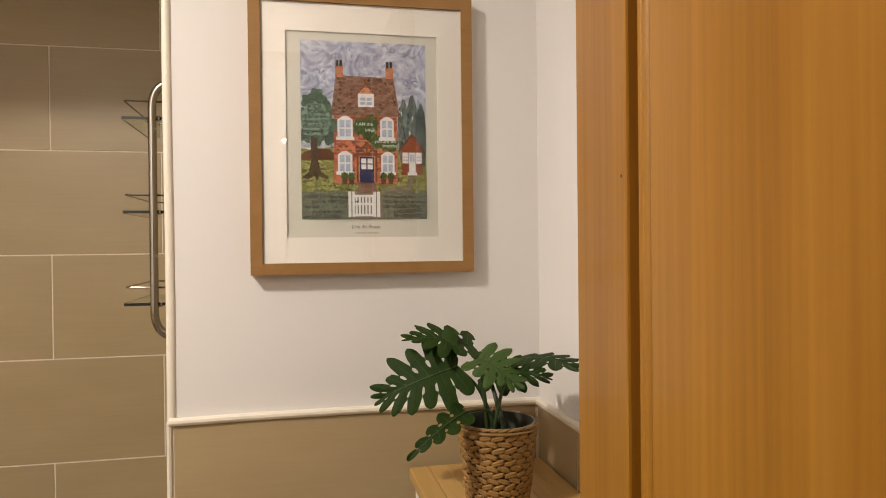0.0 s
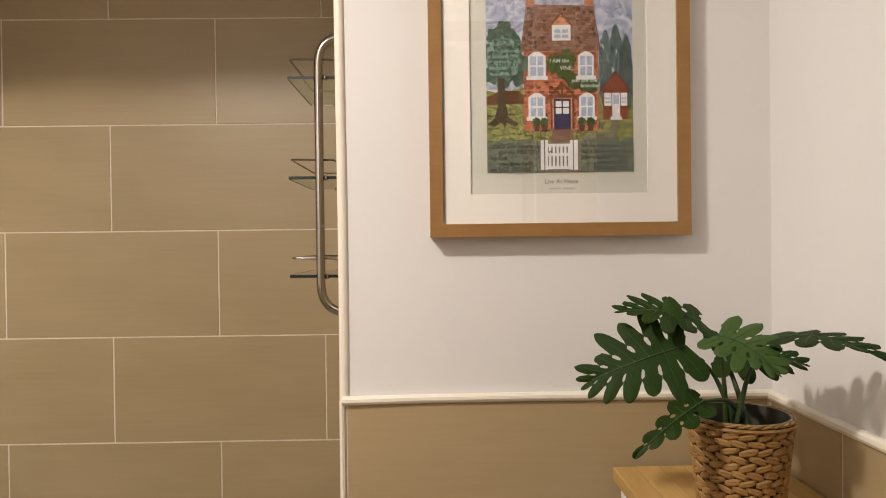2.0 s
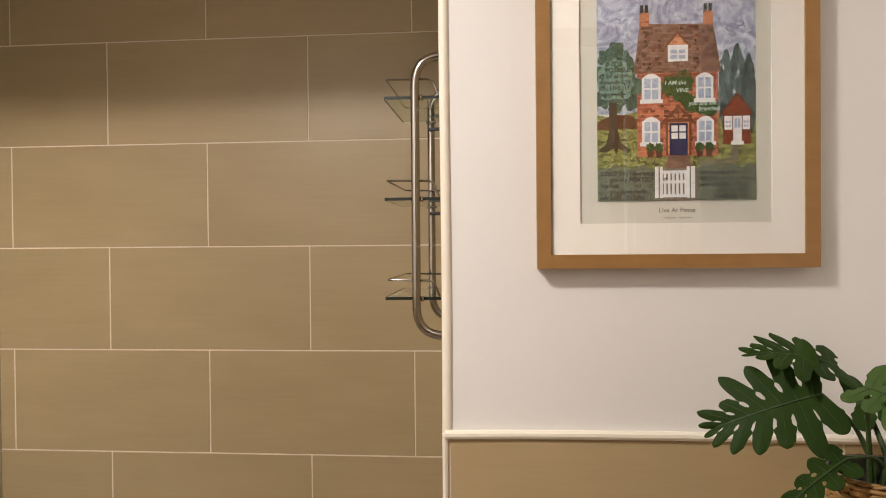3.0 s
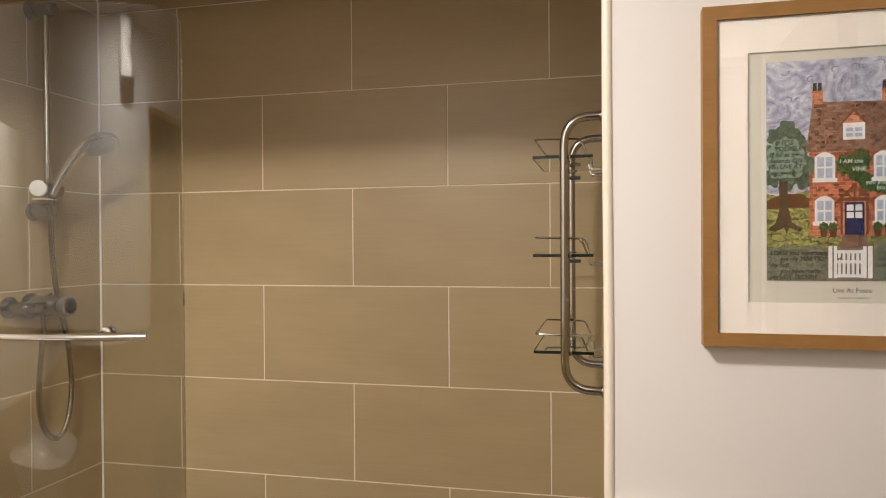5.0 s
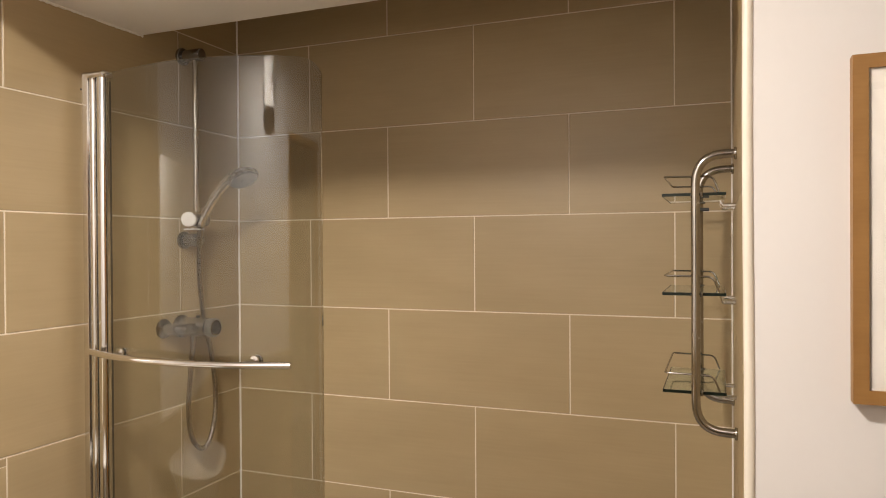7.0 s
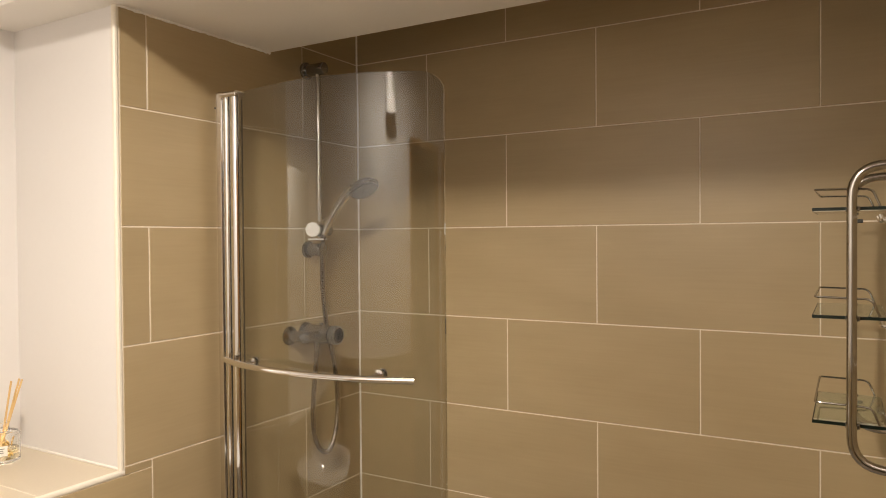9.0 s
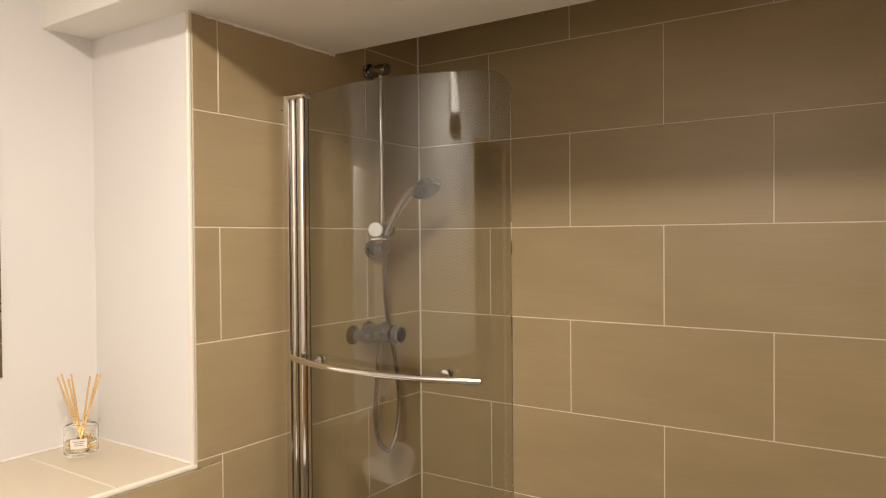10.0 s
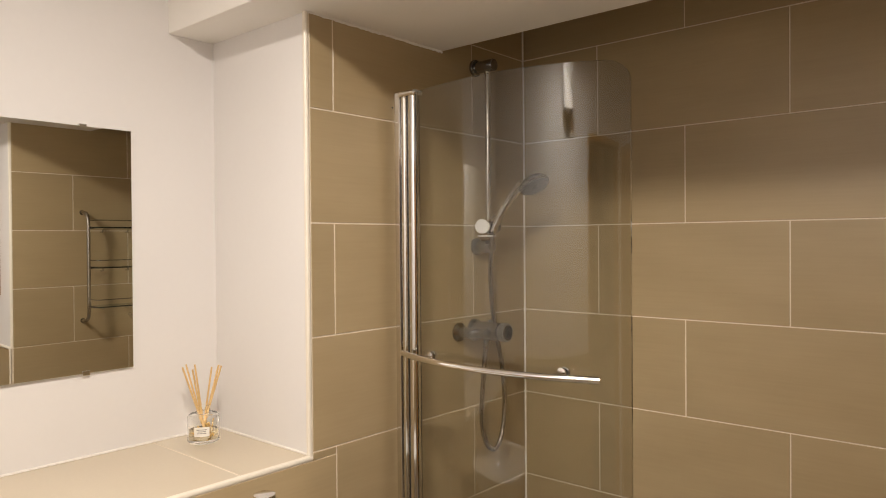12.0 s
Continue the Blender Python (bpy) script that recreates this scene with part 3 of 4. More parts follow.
across = Vector((0.60, 0.80, 0))
lc = Vector(DC) + Vector((0, 0, 0.036))
bm = bmesh.new()
rows = []
for k in range(7):
    a = radians(-27 + 9 * k)
    d = toward * math.cos(a) + across * math.sin(a)
    rows.append([bm.verts.new(lc + d * 0.0442 + Vector((0, 0, z))) for z in (-0.013, 0.013)])
for a, b in zip(rows, rows[1:]):
    bm.faces.new((a[0], b[0], b[1], a[1]))
lab = part("label", bm, LABEL, diffuser, "small white paper label")
for z, w in ((0.006, 18), (0.001, 14), (-0.004, 16)):
    bm = bmesh.new()
    ra = []
    for k in range(5):
        a = radians(-w + w * k / 2)
        d = toward * math.cos(a) + across * math.sin(a)
        ra.append([bm.verts.new(lc + d * 0.0446 + Vector((0, 0, z + q))) for q in (-0.0008, 0.0008)])
    for a, b in zip(ra, ra[1:]):
        bm.faces.new((a[0], b[0], b[1], a[1]))
    part("print_line", bm, INK, lab)
for k, (da, dz) in enumerate(((-0.052, 0.213), (-0.047, 0.216), (-0.022, 0.216), (-0.026, 0.205), (0.022, 0.205), (0.044, 0.214), (0.050, 0.211), (0.040, 0.207))):
    base = Vector(DC) + across * (-0.12 * da) + toward * 0.006 * math.sin(k * 2.1) + Vector((0, 0, 0.02))
    end = Vector(DC) + across * da + toward * 0.018 * math.cos(k * 2.3) + Vector((0, 0, dz))
    part("reed_stick", rod(bmesh.new(), base, end, 0.0025, n=8), REED, diffuser)

heater = thing("wall_heater", (1.01, DOORWALL, 2.045), "white slim box fixed high beside the doorway", "wall heater")
part("casing", boxed((0.925, DOORWALL, 2.045), (1.095, DOORWALL + 0.150, 2.31), 0.010, 3), WHITEWOOD, heater)
bm = bmesh.new()
bmesh.ops.create_cone(bm, cap_ends=True, segments=24, radius1=0.022, radius2=0.022, depth=0.004, matrix=Matrix.Translation((1.060, DOORWALL + 0.150, 2.180)) @ Matrix.Diagonal((0.8, 1, 2.4, 1)) @ Matrix.Rotation(radians(90), 4, "X"))
part("grip_recess", bm, LINER, heater, "grey oval recess")

# downlight, and the stand of the glint lamp
dl = thing("downlight", (LAMP_X, LAMP_Y, CEIL), "round white recessed ceiling downlight, lit", "ceiling light")
bm = lathe(bmesh.new(), [(0.042, 0.0), (0.050, -0.004), (0.046, -0.008), (0.040, -0.006), (0.040, 0.0)], (LAMP_X, LAMP_Y, CEIL), 32)
part("bezel", bm, WHITEWOOD, dl)


def glow(name, colour, strength):
    m = bpy.data.materials.new(name)
    m.use_nodes = True
    p = m.node_tree.nodes["Principled BSDF"]
    p.inputs["Emission Color"].default_value, p.inputs["Emission Strength"].default_value = (*colour, 1), strength
    return m


part("lit_lens", rod(bmesh.new(), (LAMP_X, LAMP_Y, CEIL - 0.005), (LAMP_X, LAMP_Y, CEIL - 0.001), 0.0395, n=28), glow("lamp_lens", (1.0, 0.82, 0.62), 60), dl)
# made-up stand and bulb round the glint source
hl = thing("glint_stand", (1.84, -3.42, 0), "added unseen floor lamp for the glint on the print", "floor lamp")
part("lamp_base", lathe(bmesh.new(), [(0.12, 0.0), (0.12, 0.015), (0.02, 0.025), (0.0, 0.025)], (1.84, -3.42, -0.005), 28), STEEL, hl)
part("pole", rod(bmesh.new(), (1.84, -3.42, 0.01), (1.84, -3.42, 1.77), 0.010, n=12), STEEL, hl)
bm = bmesh.new()
bmesh.ops.create_uvsphere(bm, u_segments=16, v_segments=10, radius=0.013, matrix=Matrix.Translation((1.84, -3.42, 1.785)))
part("bulb", bm, glow("bulb_glow", (1.0, 0.8, 0.6), 30), hl)

# ---- things: door leaf ----
DOOR_TOP = DH - 0.036
door = thing("door", (2.214, -2.265, 0), "open honey-coloured panelled wooden door", "door")
DX, DE, DHI = 2.193, -1.505, -2.265
part("core", boxed((DX + 0.014, DHI, 0.006), (DX + 0.036, DE - 0.001, DOOR_TOP)), DOORWOOD, door)
part("stile", boxed((DX, DE - 0.117, 0.006), (DX + 0.042, DE, DOOR_TOP), 0.003), DOORWOOD, door)
part("stile", boxed((DX, DHI, 0.006), (DX + 0.042, DHI + 0.115, DOOR_TOP), 0.003), DOORWOOD, door)
for z0, z1 in ((0.006, 0.20), (DOOR_TOP - 0.12, DOOR_TOP)):
    part("rail", boxed((DX, DHI + 0.115, z0), (DX + 0.042, DE - 0.117, z1), 0.003), DOORWOOD, door)
for y, q in ((DE - 0.117, -1), (DHI + 0.115, 1)):
    part("moulding", rod(bmesh.new(), (DX + 0.0115, y + q * 0.0145, 0.2), (DX + 0.0115, y + q * 0.0145, DOOR_TOP - 0.12), 0.0062, n=16), DOORWOOD, door, "slim rounded bead")
    part("moulding", rod(bmesh.new(), (DX + 0.0100, y + q * 0.0285, 0.2), (DX + 0.0100, y + q * 0.0285, DOOR_TOP - 0.12), 0.0078, n=16), DOORWOOD, door, "rounded panel moulding")
part("panel", boxed((DX + 0.001, DHI + 0.155, 0.235), (DX + 0.040, DE - 0.117 - 0.040, DOOR_TOP - 0.155), 0.004), DOORWOOD, door, "flat veneered door panel")

part("knot", rod(bmesh.new(), (DX - 0.0004, -1.612, 1.280), (DX + 0.001, -1.612, 1.280), 0.0014, n=10), DARKFILL, door, "tiny dark knot")

# ---- things: framed print ----
picture = thing("framed_print", (2.03, NIB, 1.163), "oak-framed art print of a red brick cottage", "picture")
FX0, FX1, FZ0, FZ1, FW, FY = 1.8145, 2.2395, 1.164, 1.697, 0.0215, NIB - 0.026
for a in (0, 1):
    lo, hi = ((FX0, FX0 + FW) if a == 0 else (FX1 - FW, FX1))
    o, i = (lo, hi) if a == 0 else (hi, lo)
    part("frame_side", prism(bmesh.new(), [(o, FZ0), (i, FZ0 + FW), (i, FZ1 - FW), (o, FZ1)], FY, NIB - 0.001), FRAMEWOOD, picture)
    o, i = (FZ0, FZ0 + FW) if a == 0 else (FZ1, FZ1 - FW)
    part("frame_side", prism(bmesh.new(), [(FX0, o), (FX0 + FW, i), (FX1 - FW, i), (FX1, o)], FY, NIB - 0.001), FRAMEWOOD, picture)
MX0, MX1, MZ0, MZ1, MY = 1.8815, 2.1700, 1.2335, 1.6215, FY + 0.0048
for lo, hi in (((FX0 + 0.01, FZ0 + 0.01), (MX0, FZ1 - 0.01)), ((MX1, FZ0 + 0.01), (FX1 - 0.01, FZ1 - 0.01)), ((MX0, FZ0 + 0.01), (MX1, MZ0)), ((MX0, MZ1), (MX1, FZ1 - 0.01))):
    part("mount_board", boxed((lo[0], MY, lo[1]), (hi[0], MY + 0.0022, hi[1])), MAT_BOARD, picture, "cream mount board")
PY = MY + 0.0024
part("print_sheet", boxed((FX0 + 0.02, PY, FZ0 + 0.02), (FX1 - 0.02, PY + 0.002, FZ1 - 0.02)), PAPER, picture, "grey-cream print paper")
gl = part("glazing", boxed((FX0 + FW - 0.003, FY + 0.0020, FZ0 + FW - 0.003), (FX1 - FW + 0.003, FY + 0.0034, FZ1 - FW + 0.003)), GLASS, picture, "clear picture glass")
gl.visible_shadow = False

# the painting, in its own coordinates: u to the right and v down, 0 to 1
AX0, AX1, AZ0, AZ1 = 1.9085, 2.1475, 1.267, 1.6055
LAYER = [0]


def art_at(u, v):
    return AX0 + u * (AX1 - AX0), AZ1 - v * (AZ1 - AZ0)


def art(name, outline, material, level, label=""):
    bm = bmesh.new()
    LAYER[0] += 1
    y = PY - 0.00012 * level - 0.0000006 * LAYER[0]
    bm.faces.new([bm.verts.new((*art_at(u, v)[:1], y, art_at(u, v)[1])) for u, v in outline])
    return part(name, bm, material, picture, label, 0)


def rect(u0, v0, u1, v1):
    return [(u0, v0), (u1, v0), (u1, v1), (u0, v1)]


def blob(cu, cv, ru, rv, n=26, rough=0.12, seed=1, lobes=7):
    r = random.Random(seed)
    ph = r.uniform(0, 6)
    return [(cu + ru * (1 + rough * math.sin(lobes * a + ph) + r.uniform(-rough, rough) * 0.5) * math.cos(a), cv + rv * (1 + rough * math.sin(lobes * a + ph) + r.uniform(-rough, rough) * 0.5) * math.sin(a)) for a in np.linspace(0, 2 * math.pi, n, endpoint=False)]


def painted(name, a, b, scale=60, stretch=(1, 1, 1), sharp=0.4, warp=1.0, rand=0.0):
    a, b = tuple(0.76 * c for c in a), tuple(0.80 * c for c in b)
    m = mat(name, a, b, 0.8, scale=tuple(scale * s for s in stretch), fine=tuple(scale * 4 * s for s in stretch), sharp=sharp, fine_amount=0.3, spec=0.15, rand=rand)
    for n in m.node_tree.nodes:
        if n.type == "TEX_NOISE":
            n.inputs["Distortion"].default_value = warp
    return m


def brick_paint(name, a, b, gap, scale):
    m = bpy.data.materials.new(name)
    m.use_nodes = True
    nt = m.node_tree
    p = nt.nodes["Principled BSDF"]
    p.inputs["Roughness"].default_value = 0.8
    p.inputs["Specular IOR Level"].default_value = 0.15
    tc, mp, br = (nt.nodes.new(k) for k in ("ShaderNodeTexCoord", "ShaderNodeMapping", "ShaderNodeTexBrick"))
    mp.inputs["Rotation"].default_value = (radians(-90), 0, 0)
    nt.links.new(tc.outputs["Object"], mp.inputs[0])
    nz = nt.nodes.new("ShaderNodeTexNoise")
    nz.inputs["Scale"].default_value = 160
    ad = nt.nodes.new("ShaderNodeVectorMath")
    ad.operation = "MULTIPLY_ADD"
    nt.links.new(nz.outputs["Color"], ad.inputs[0])
    ad.inputs[1].default_value = (0.004, 0.004, 0.0)
    nt.links.new(mp.outputs[0], ad.inputs[2])
    nt.links.new(ad.outputs[0], br.inputs["Vector"])
    br.inputs["Color1"].default_value, br.inputs["Color2"].default_value, br.inputs["Mortar"].default_value = tuple(0.78 * c for c in a) + (1,), tuple(0.72 * c for c in b) + (1,), tuple(0.82 * c for c in gap) + (1,)
    br.inputs["Scale"].default_value = scale
    br.inputs["Mortar Size"].default_value = 0.012
    br.inputs["Bias"].default_value = 0.0
    nt.links.new(br.outputs["Color"], p.inputs["Base Color"])
    return m


SKY = painted("art_sky", (0.185, 0.195, 0.29), (0.60, 0.60, 0.67), 26, sharp=0.34, warp=3.2)
GRASS = painted("art_grass", (0.065, 0.070, 0.020), (0.40, 0.39, 0.13), 120, (1, 1, 1.6), 0.26)
HEDGE = painted("art_hedge", (0.072, 0.084, 0.058), (0.235, 0.245, 0.175), 190, sharp=0.3)
ROOF = brick_paint("art_roof", (0.17, 0.078, 0.050), (0.34, 0.205, 0.145), (0.13, 0.065, 0.045), 58)
BRICK = brick_paint("art_brick", (0.56, 0.17, 0.080), (0.27, 0.070, 0.042), (0.62, 0.31, 0.20), 44)
CHIMNEY = brick_paint("art_chimney", (0.62, 0.27, 0.14), (0.36, 0.11, 0.05), (0.66, 0.36, 0.22), 62)
FOLIAGE = painted("art_foliage", (0.022, 0.045, 0.034), (0.14, 0.20, 0.135), 130, sharp=0.3, rand=0.25)
PALE_FOLIAGE = painted("art_pale_foliage", (0.10, 0.18, 0.135), (0.27, 0.36, 0.28), 150, sharp=0.35)
IVY = painted("art_ivy", (0.014, 0.034, 0.008), (0.10, 0.165, 0.05), 190, sharp=0.28)
CYPRESS = painted("art_cypress", (0.020, 0.034, 0.036), (0.17, 0.21, 0.19), 170, (1, 1, 0.35), 0.28, rand=0.35)
BARK = painted("art_bark", (0.045, 0.030, 0.018), (0.12, 0.08, 0.045), 90, (1, 1, 0.4))
PLOUGH = painted("art_field", (0.085, 0.032, 0.015), (0.16, 0.075, 0.03), 80, (0.4, 1, 2))
ART_WHITE = painted("art_white", (0.66, 0.64, 0.62), (0.80, 0.78, 0.75), 90)
PANE_BLUE = painted("art_pane", (0.26, 0.31, 0.44), (0.50, 0.54, 0.62), 110)
NAVY = painted("art_navy", (0.016, 0.020, 0.070), (0.034, 0.042, 0.110), 80)
PORCH = painted("art_porch", (0.15, 0.050, 0.022), (0.24, 0.090, 0.04), 100)
STONE = painted("art_stone", (0.13, 0.11, 0.085), (0.26, 0.22, 0.17), 120)
PATHRED = painted("art_path", (0.13, 0.065, 0.045), (0.28, 0.17, 0.12), 110, (0.5, 1, 2))
TERRA = painted("art_terracotta", (0.09, 0.035, 0.022), (0.15, 0.065, 0.04), 120)
SHED = brick_paint("art_shed", (0.27, 0.075, 0.032), (0.20, 0.05, 0.025), (0.30, 0.10, 0.05), 70)
CLOUD_STROKE = painted("art_cloud_stroke", (0.13, 0.13, 0.19), (0.22, 0.22, 0.29), 60)
INKDARK = mat("art_ink", (0.018, 0.020, 0.020), None, 0.8)
INKPALE = mat("art_ink_pale", (0.42, 0.48, 0.44), None, 0.8)
CAPTION = mat("caption_ink", (0.13, 0.115, 0.10), None, 0.8)
CAPTION_PALE = mat("caption_pale", (0.36, 0.32, 0.27), None, 0.8)

art("painted_sky", rect(0, 0, 1, 0.60), SKY, 1)
art("painted_grass", [(0, 0.62)] + [(u, 0.60 + 0.012 * math.sin(17 * u)) for u in np.linspace(0, 1, 16)] + [(1, 0.86), (0, 0.86)], GRASS, 2)
art("painted_field", [(0, 0.635), (0.10, 0.60), (0.22, 0.605), (0.27, 0.64), (0.27, 0.665), (0, 0.67)], PLOUGH, 3)
for k, (u, w, top) in enumerate(((0.815, 0.050, 0.315), (0.885, 0.060, 0.290), (0.955, 0.050, 0.335))):
    edge = [(u - w * math.sin(math.pi * min(1, t * 0.86 + 0.02)) ** 0.7 * (1 + 0.12 * math.sin(25 * t + k)), top + 0.36 * t) for t in np.linspace(0, 1, 14)]
    edge += [(min(1.0, u + w * math.sin(math.pi * min(1, t * 0.86 + 0.02)) ** 0.7 * (1 + 0.12 * math.sin(23 * t + 2 * k))), top + 0.36 * t) for t in np.linspace(1, 0, 14)]
    art("painted_cypress", edge, CYPRESS, 3)
for k in range(9):
    u, v = (0.03, 0.06, 0.12, 0.17, 0.205, 0.235, 0.22, 0.12, 0.04)[k], (0.42, 0.34, 0.31, 0.35, 0.40, 0.47, 0.54, 0.55, 0.53)[k]
    art("painted_tree_curl", [(max(0.0, a), b) for a, b in blob(u, v, 0.055, 0.042, 22, 0.16, k, 5)], FOLIAGE, 4 + k % 2)
art("painted_tree_crown", [(max(0.002, a), b) for a, b in blob(0.115, 0.45, 0.115, 0.105, 40, 0.07, 31, 11)], PALE_FOLIAGE, 6)
art("painted_trunk", [(0.075, 0.54), (0.125, 0.54), (0.128, 0.66), (0.15, 0.73), (0.215, 0.765), (0.20, 0.775), (0.135, 0.755), (0.12, 0.785), (0.105, 0.755), (0.05, 0.775), (0.002, 0.765), (0.055, 0.735), (0.078, 0.67)], BARK, 6)
art("painted_wall", rect(0.255, 0.395, 0.765, 0.795), BRICK, 4)
art("painted_roof", [(0.275, 0.190), (0.735, 0.198), (0.785, 0.415), (0.235, 0.415)], ROOF, 6)
for u in (0.272, 0.672):
    art("painted_chimney", rect(u, 0.138, u + 0.062, 0.202), CHIMNEY, 7)
    for q in (0.004, 0.034):
        art("painted_chimney_pot", rect(u + q, 0.105, u + q + 0.022, 0.140), INKDARK, 7)
art("painted_dormer", [(0.435, 0.292), (0.512, 0.230), (0.592, 0.292), (0.575, 0.30), (0.455, 0.30)], CHIMNEY, 8)
for a, b in (((0.432, 0.294), (0.512, 0.228)), ((0.512, 0.228), (0.594, 0.294))):
    art("painted_dormer_edge", [a, b, (b[0], b[1] + 0.013), (a[0], a[1] + 0.013)], PORCH, 9)


def art_window(u0, v0, u1, v1, arched, columns=2, lines=2, sill=True):
    top = [(u0 + (u1 - u0) * t, v0 + (0.022 * (abs(2 * t - 1) ** 2) if arched else 0)) for t in np.linspace(0, 1, 9)]
    art("painted_window", top + [(u1, v1), (u0, v1)], ART_WHITE, 9)
    if sill:
        art("painted_sill", rect(u0 - 0.012, v1 - 0.010, u1 + 0.012, v1 + 0.008), ART_WHITE, 10)
    m, g = min(0.016, 0.14 * (u1 - u0)), min(0.010, 0.09 * (u1 - u0))
    w, h = (u1 - u0 - 2 * m - g * (columns - 1)) / columns, (v1 - v0 - 0.034 - 0.008 * (lines - 1)) / lines
    for i in range(columns):
        for j in range(lines):
            a, b = u0 + m + i * (w + g), v0 + 0.022 + j * (h + 0.008)
            art("painted_pane", rect(a, b, a + w, b + h), PANE_BLUE, 10)


art_window(0.450, 0.290, 0.577, 0.365, False, 2, 2, False)
art_window(0.285, 0.418, 0.405, 0.545, True)
art_window(0.625, 0.418, 0.735, 0.545, True)
art_window(0.285, 0.615, 0.400, 0.740, True)
art_window(0.630, 0.615, 0.738, 0.740, True)
for k, (u, v, a, b) in enumerate(((0.47, 0.475, 0.062, 0.048), (0.55, 0.455, 0.060, 0.050), (0.53, 0.51, 0.055, 0.040), (0.62, 0.565, 0.075, 0.035), (0.70, 0.575, 0.072, 0.040), (0.58, 0.545, 0.05, 0.03))):
    art("painted_ivy", blob(u, v, a, b, 30, 0.13, 50 + k, 9), IVY, 8)
art("painted_door_surround", rect(0.435, 0.628, 0.595, 0.790), PORCH, 11)
art("painted_door_frame", rect(0.448, 0.640, 0.582, 0.790), CHIMNEY, 12)
art("painted_door", rect(0.458, 0.645, 0.572, 0.790), NAVY, 13)
for i in range(2):
    for j in range(2):
        art("painted_door_light", rect(0.470 + 0.050 * i, 0.656 + 0.033 * j, 0.510 + 0.050 * i, 0.683 + 0.033 * j), ART_WHITE, 14)
for a, b in (((0.405, 0.640), (0.515, 0.562)), ((0.515, 0.562), (0.625, 0.640))):
    art("painted_porch_beam", [a, b, (b[0], b[1] + 0.017), (a[0], a[1] + 0.017)], PORCH, 14)
art("painted_porch_beam", rect(0.43, 0.625, 0.60, 0.636), PORCH, 13)
art("painted_porch_beam", rect(0.509, 0.575, 0.521, 0.63), PORCH, 13)
for q in (-1, 1):
    art("painted_porch_beam", [(0.515, 0.632), (0.515 + q * 0.05, 0.592), (0.515 + q * 0.056, 0.600), (0.515 + q * 0.012, 0.634)], PORCH, 13)
for u in (0.315, 0.370, 0.625, 0.685):
    art("painted_pot", [(u, 0.770), (u + 0.045, 0.770), (u + 0.038, 0.800), (u + 0.007, 0.800)], TERRA, 12)
    art("painted_shrub", blob(u + 0.022, 0.755, 0.028, 0.022, 18, 0.16, int(u * 100)), IVY, 11)
art("painted_path", [(0.45, 0.79), (0.58, 0.79), (0.60, 0.852), (0.43, 0.852)], PATHRED, 5)
for k in range(8):
    art("painted_stone", blob(0.875 - 0.035 * max(0, k - 4) - 0.004 * k, 0.755 + 0.014 * min(k, 5) + 0.002 * k, 0.026, 0.008, 14, 0.1, 70 + k), STONE, 5)
for k in range(4):
    art("painted_stone", blob(0.66 + 0.05 * k, 0.828 - 0.004 * k, 0.024, 0.009, 14, 0.1, 90 + k), STONE, 5)
art("painted_shed", rect(0.795, 0.585, 0.965, 0.745), SHED, 6)
art("painted_shed_roof", [(0.775, 0.605), (0.882, 0.512), (0.985, 0.605), (0.965, 0.612), (0.795, 0.612)], SHED, 7)
for a, b in (((0.772, 0.607), (0.882, 0.508)), ((0.882, 0.508), (0.988, 0.607))):
    art("painted_shed_edge", [a, b, (b[0], b[1] + 0.012), (a[0], a[1] + 0.012)], TERRA, 8)
art_window(0.803, 0.618, 0.852, 0.680, False, 2, 2, False)
art_window(0.915, 0.618, 0.960, 0.680, False, 2, 2, False)
art("painted_shed_door", rect(0.857, 0.618, 0.910, 0.735), ART_WHITE, 9)
for i in range(2):
    art("painted_pane", rect(0.864 + 0.021 * i, 0.630, 0.881 + 0.021 * i, 0.672), PANE_BLUE, 10)
art("painted_step", rect(0.845, 0.732, 0.922, 0.748), ART_WHITE, 9)
rag = [(u, 0.842 + 0.008 * math.sin(40 * u) + 0.004 * math.sin(97 * u)) for u in np.linspace(0, 0.385, 24)]
art("painted_hedge", rag + [(0.385, 0.998), (0.0, 0.998)], HEDGE, 7)
rag = [(u, 0.838 + 0.008 * math.sin(43 * u) + 0.004 * math.sin(91 * u)) for u in np.linspace(0.635, 1.0, 24)]
art("painted_hedge", rag + [(1.0, 0.998), (0.635, 0.998)], HEDGE, 7)
art("painted_gate_shade", rect(0.385, 0.85, 0.635, 0.998), STONE, 6)
for u0, u1 in ((0.365, 0.388), (0.396, 0.415), (0.565, 0.584), (0.592, 0.618)):
    art("painted_gate_post", rect(u0, 0.842, u1, 0.985), ART_WHITE, 9)
for v in (0.860, 0.905, 0.968):
    art("painted_gate_bar", rect(0.41, v, 0.57, v + 0.014), ART_WHITE, 9)
for k in range(6):
    art("painted_gate_bar", rect(0.421 + 0.026 * k, 0.864, 0.437 + 0.026 * k, 0.968), ART_WHITE, 8)

rng = random.Random(21)
for k in range(70):
    v = 0.205 + 0.020 * (k // 7) + rng.uniform(-0.003, 0.003)
    half = 0.225 + 0.045 * (v - 0.2) / 0.2
    u = 0.508 + rng.uniform(-half, half)
    w, h = rng.uniform(0.012, 0.026), rng.uniform(0.010, 0.017)
    if not (0.43 < u + w and u < 0.59 and v > 0.215):
        art("painted_shingle", rect(u, v, min(u + w, 0.508 + half), v + h), rng.choice((TERRA, BARK, PORCH)), 7)
